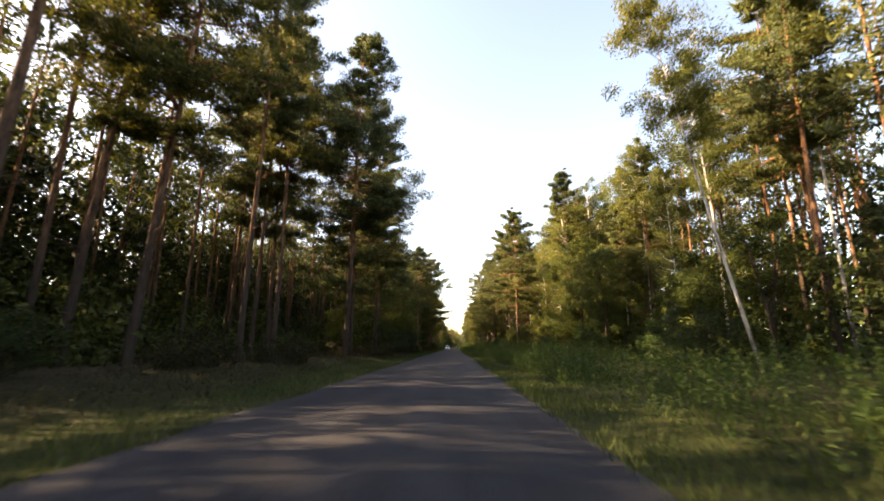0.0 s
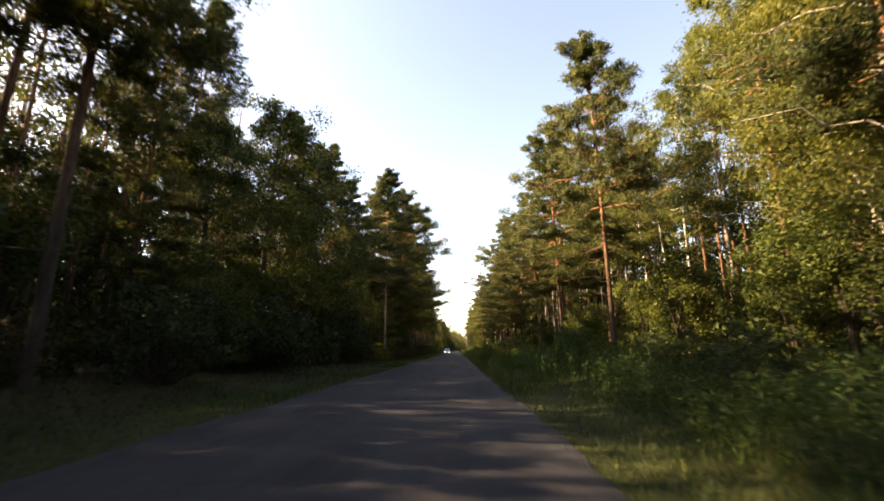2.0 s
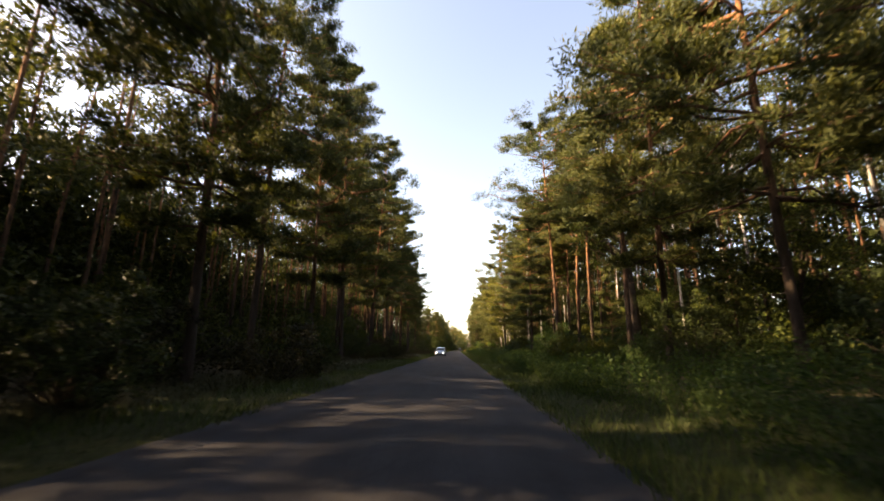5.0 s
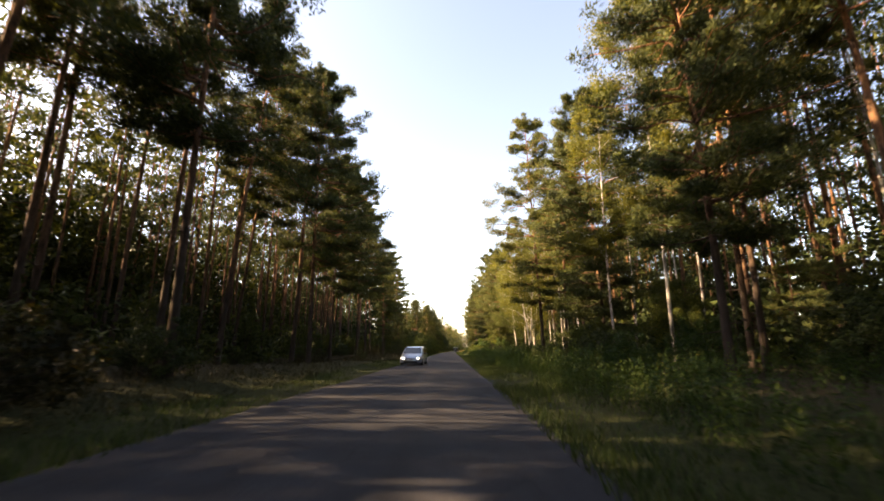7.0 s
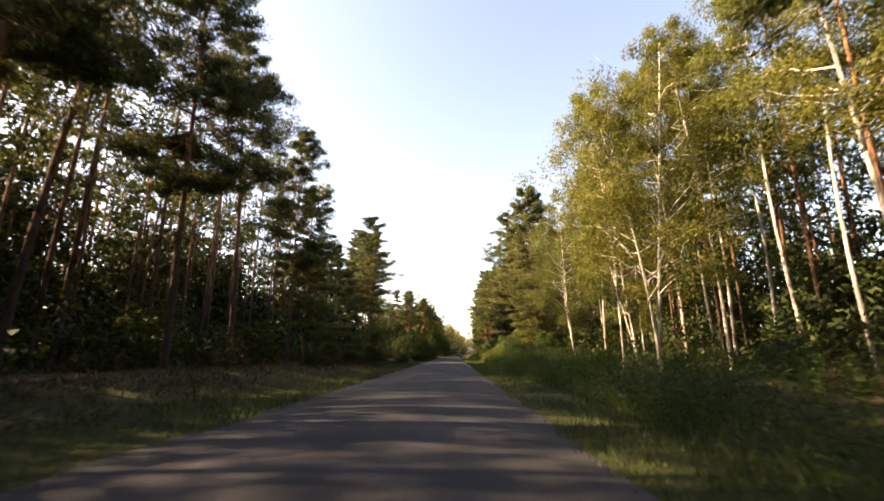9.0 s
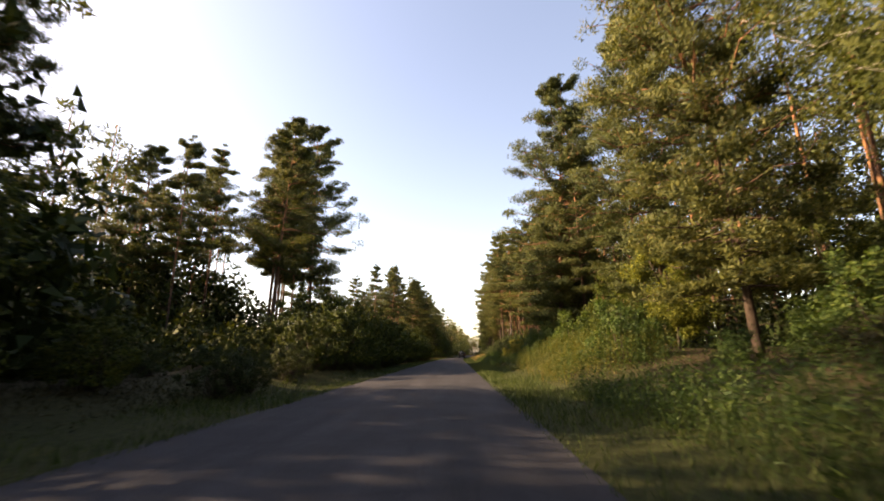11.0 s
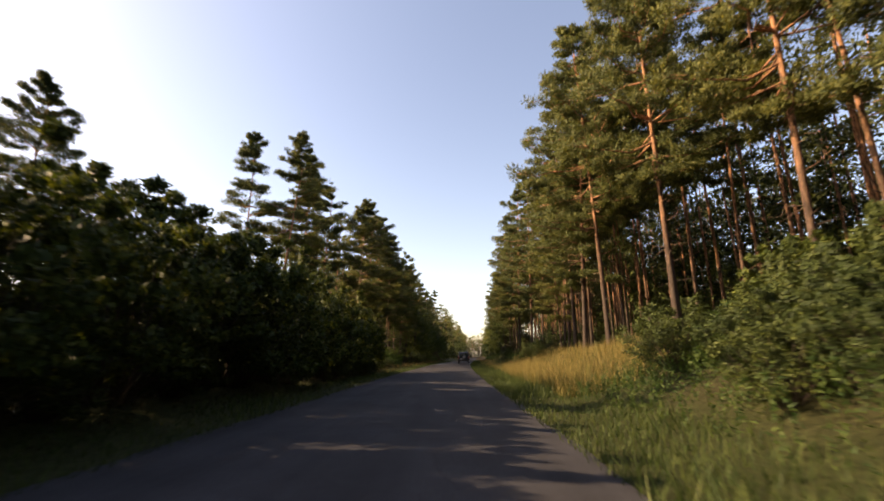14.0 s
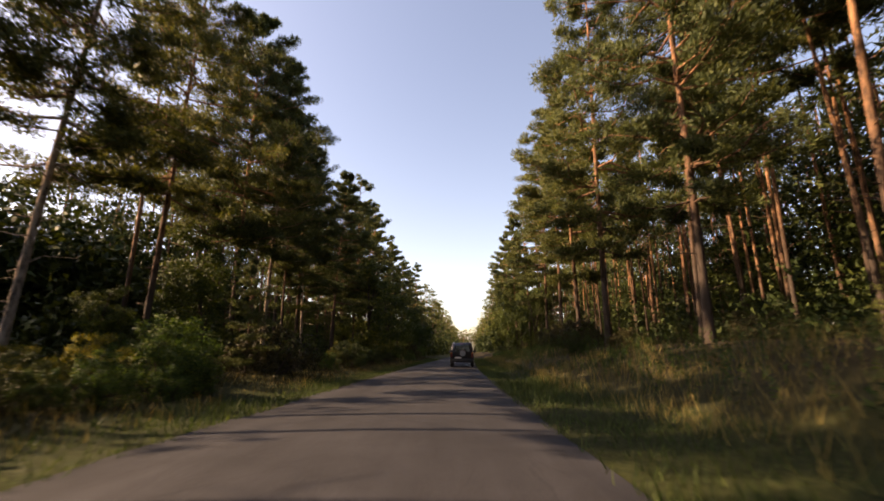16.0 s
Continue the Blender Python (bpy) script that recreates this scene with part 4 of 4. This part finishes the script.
RED_LENS = plain("red_lens", (0.16, 0.01, 0.01), 0.3, 0.0, 0.3)
AMBER = plain("amber_lens", (0.55, 0.2, 0.03), 0.2, 0.0, 1.0)
COVER = plain("grey_cover", (0.2, 0.2, 0.21), 0.5)
LAMP_ON = glow("lit_headlight", (1.0, 0.97, 0.92), 4.0)


def box(bm, x0, x1, y0, y1, z0, z1, bevel=0.02):
    made = bmesh.ops.create_cube(bm, size=1.0)["verts"]
    for v in made:
        v.co = Vector((x0 + (v.co.x + 0.5) * (x1 - x0), y0 + (v.co.y + 0.5) * (y1 - y0), z0 + (v.co.z + 0.5) * (z1 - z0)))
    if bevel:
        edges = list({e for v in made for e in v.link_edges})
        bmesh.ops.bevel(bm, geom=edges, offset=bevel, segments=2, affect="EDGES", profile=0.6)
    return bm


def boxed(*sizes, bevel=0.02):
    return box(bmesh.new(), *sizes, bevel=bevel)


def shell(sections, bevel=0.05):
    """A body from cross-sections (y, half width, low z, shoulder z, top half width, top z)."""
    bm = bmesh.new()
    rings = []
    for y, w, z0, z1, wt, z2 in sections:
        pts = [(-w * 0.94, z0), (-w, z0 + 0.12), (-w, z1), (-wt, z2 - 0.05), (-wt * 0.86, z2), (wt * 0.86, z2), (wt, z2 - 0.05), (w, z1), (w, z0 + 0.12), (w * 0.94, z0)]
        rings.append([bm.verts.new((px, y, pz)) for px, pz in pts])
    n = len(rings[0])
    for a, b in zip(rings, rings[1:]):
        for k in range(n):
            bm.faces.new((a[k], a[(k + 1) % n], b[(k + 1) % n], b[k]))
    bm.faces.new(rings[0][::-1])
    bm.faces.new(rings[-1])
    bmesh.ops.recalc_face_normals(bm, faces=bm.faces)
    bmesh.ops.bevel(bm, geom=[e for e in bm.edges if e.calc_face_angle(0) > 0.5], offset=bevel, segments=2, affect="EDGES")
    for f in bm.faces:
        f.smooth = True
    return bm


def disc(radius, depth, rim=0.03, turn=(0, 90, 0), at=(0, 0, 0), sides=28):
    bm = bmesh.new()
    bmesh.ops.create_cone(bm, cap_ends=True, segments=sides, radius1=radius, radius2=radius, depth=depth)
    bmesh.ops.bevel(bm, geom=[e for e in bm.edges if e.calc_face_angle(0) > 0.8], offset=rim, segments=3, affect="EDGES")
    bmesh.ops.transform(bm, matrix=pose(*at, *turn), verts=bm.verts)
    return bm


def quad_panel(corners, thick=0.012):
    """A thin pane through four corners."""
    bm = bmesh.new()
    p = [Vector(c) for c in corners]
    n = (p[1] - p[0]).cross(p[3] - p[0]).normalized() * thick
    lo, hi = [bm.verts.new(c) for c in p], [bm.verts.new(c + n) for c in p]
    bm.faces.new(lo[::-1])
    bm.faces.new(hi)
    for k in range(4):
        bm.faces.new((lo[k], lo[(k + 1) % 4], hi[(k + 1) % 4], hi[k]))
    return bm


def wheel(car, x, y, r, wide=0.2):
    side = 1 if x > 0 else -1
    w = part("wheel", disc(r, wide, 0.05, at=(x, y, r)), RUBBER, car)
    part("rim", disc(r * 0.66, 0.03, 0.01, at=(x + side * (wide / 2), y, r)), ALLOY, w, "alloy rim")


def off_roader(x, y):
    """A dark off-road car seen from behind, a spare wheel on its tailgate; its rear is at y."""
    car = tagged(new("off_road_car"), "dark off-road car with a covered spare wheel on its tailgate", "car")
    part("body", shell([(0.0, 0.84, 0.42, 0.98, 0.66, 1.70), (0.12, 0.86, 0.36, 1.0, 0.70, 1.76), (2.3, 0.87, 0.34, 1.02, 0.70, 1.78), (2.75, 0.87, 0.34, 1.02, 0.66, 1.6),
                        (3.0, 0.86, 0.34, 0.98, 0.72, 1.1), (4.0, 0.82, 0.4, 0.92, 0.68, 1.0)]), DARK_PAINT, car)
    part("rear_window", quad_panel([(-0.56, -0.008, 1.12), (0.56, -0.008, 1.12), (0.50, 0.012, 1.56), (-0.50, 0.012, 1.56)]), GLASS, car)
    spare = part("spare_wheel", disc(0.33, 0.2, 0.06, (90, 0, 0), (0.06, -0.12, 1.0)), RUBBER, car)
    part("cover", disc(0.21, 0.03, 0.012, (90, 0, 0), (0.06, -0.23, 1.0)), COVER, spare, "pale spare wheel cover")
    part("bumper", boxed(-0.84, 0.84, -0.14, 0.06, 0.42, 0.62, bevel=0.04), BLACK, car)
    part("number_plate", boxed(-0.52, -0.02, -0.155, -0.142, 0.64, 0.75, bevel=0.004), PALE, car, "plain pale plate")
    for side in (-1, 1):
        lamp = part("tail_light", boxed(side * 0.76 - 0.07, side * 0.76 + 0.07, -0.03, 0.05, 0.72, 1.08, bevel=0.015), RED_LENS, car, "red tail light")
        part("indicator", boxed(side * 0.76 - 0.05, side * 0.76 + 0.05, -0.036, -0.02, 0.98, 1.05, bevel=0.005), AMBER, lamp)
        part("roof_rail", boxed(side * 0.60 - 0.02, side * 0.60 + 0.02, 0.3, 2.2, 1.78, 1.83, bevel=0.012), PALE, car)
        part("side_window", quad_panel([(side * 0.872, 0.3, 1.06), (side * 0.872, 2.2, 1.06), (side * 0.745, 2.1, 1.6), (side * 0.745, 0.35, 1.6)], 0.01 * -side), GLASS, car)
        part("door_mirror", boxed(side * 0.98 - 0.1, side * 0.98 + 0.1, 2.45, 2.55, 1.02, 1.2, bevel=0.03), BLACK, car)
        for wy in (0.75, 3.2):
            wheel(car, side * 0.76, wy, 0.36)
    part("roof_lamp", boxed(-0.16, 0.16, 0.02, 0.06, 1.68, 1.71, bevel=0.008), RED_LENS, car)
    part("exhaust", disc(0.03, 0.2, 0.005, (90, 0, 0), (-0.5, -0.05, 0.36), 12), ALLOY, car)
    car.matrix_basis = pose(x, y, 0.02, 0, 0, -2.9) @ Matrix.Diagonal((1.12, 1.1, 1.1, 1))


def people_carrier(x, y):
    """A silver people carrier that faces the camera, headlights on; its nose is at y."""
    car = tagged(new("people_carrier"), "silver people carrier with its headlights on", "car")
    part("body", shell([(-0.06, 0.62, 0.30, 0.52, 0.50, 0.60), (0.03, 0.80, 0.22, 0.62, 0.64, 0.74), (0.22, 0.89, 0.2, 0.76, 0.72, 0.88), (0.95, 0.92, 0.2, 0.94, 0.76, 1.06), (1.9, 0.93, 0.2, 1.0, 0.72, 1.66),
                        (2.5, 0.93, 0.2, 1.02, 0.72, 1.74), (4.2, 0.92, 0.22, 1.04, 0.70, 1.70), (4.7, 0.88, 0.3, 1.04, 0.62, 1.40)]), SILVER_PAINT, car)
    part("windscreen", quad_panel([(-0.76, 0.97, 1.085), (0.76, 0.97, 1.085), (0.64, 1.80, 1.63), (-0.64, 1.80, 1.63)], 0.02), GLASS, car)
    grille = part("grille", boxed(-0.44, 0.44, -0.075, 0.05, 0.56, 0.64, bevel=0.01), BLACK, car)
    part("chrome_strip", boxed(-0.42, 0.42, -0.09, -0.07, 0.59, 0.61, bevel=0.004), ALLOY, grille)
    part("air_intake", boxed(-0.56, 0.56, -0.085, 0.05, 0.25, 0.40, bevel=0.03), BLACK, car)
    part("bumper", boxed(-0.78, 0.78, -0.07, 0.2, 0.19, 0.245, bevel=0.02), BLACK, car)
    part("number_plate", boxed(-0.26, 0.26, -0.095, -0.05, 0.42, 0.53, bevel=0.004), PALE, car, "plain pale plate")
    for side in (-1, 1):
        lamp = part("headlight", quad_panel([(side * 0.50 - 0.17, 0.0, 0.58), (side * 0.50 + 0.17, 0.03, 0.60), (side * 0.50 + 0.2, 0.10, 0.78), (side * 0.50 - 0.14, 0.04, 0.74)], -0.03), PALE, car)
        part("bulb", disc(0.075, 0.03, 0.01, (90, 0, 0), (side * 0.58, -0.035, 0.665), 18), LAMP_ON, lamp, "lit headlight bulb")
        part("indicator", boxed(side * 0.74 - 0.05, side * 0.74 + 0.05, 0.02, 0.07, 0.60, 0.70, bevel=0.01), AMBER, car)
        part("roof_rail", boxed(side * 0.60 - 0.02, side * 0.60 + 0.02, 2.3, 4.0, 1.68, 1.765, bevel=0.012), ALLOY, car)
        part("side_window", quad_panel([(side * 0.945, 1.35, 1.06), (side * 0.945, 4.1, 1.08), (side * 0.755, 3.95, 1.6), (side * 0.755, 2.0, 1.6)], 0.01 * -side), GLASS, car)
        part("door_mirror", boxed(side * 1.04 - 0.1, side * 1.04 + 0.1, 1.3, 1.42, 1.0, 1.16, bevel=0.03), BLACK, car)
        for wy in (0.85, 3.68):
            wheel(car, side * 0.84, wy, 0.33)
    car.matrix_basis = pose(x, y, 0.02, 0, 0, -2.5) @ Matrix.Diagonal((0.97, 0.96, 0.83, 1))


off_roader(bend(358) + 0.3, 358.0)
people_carrier(-3.1, 176.0)
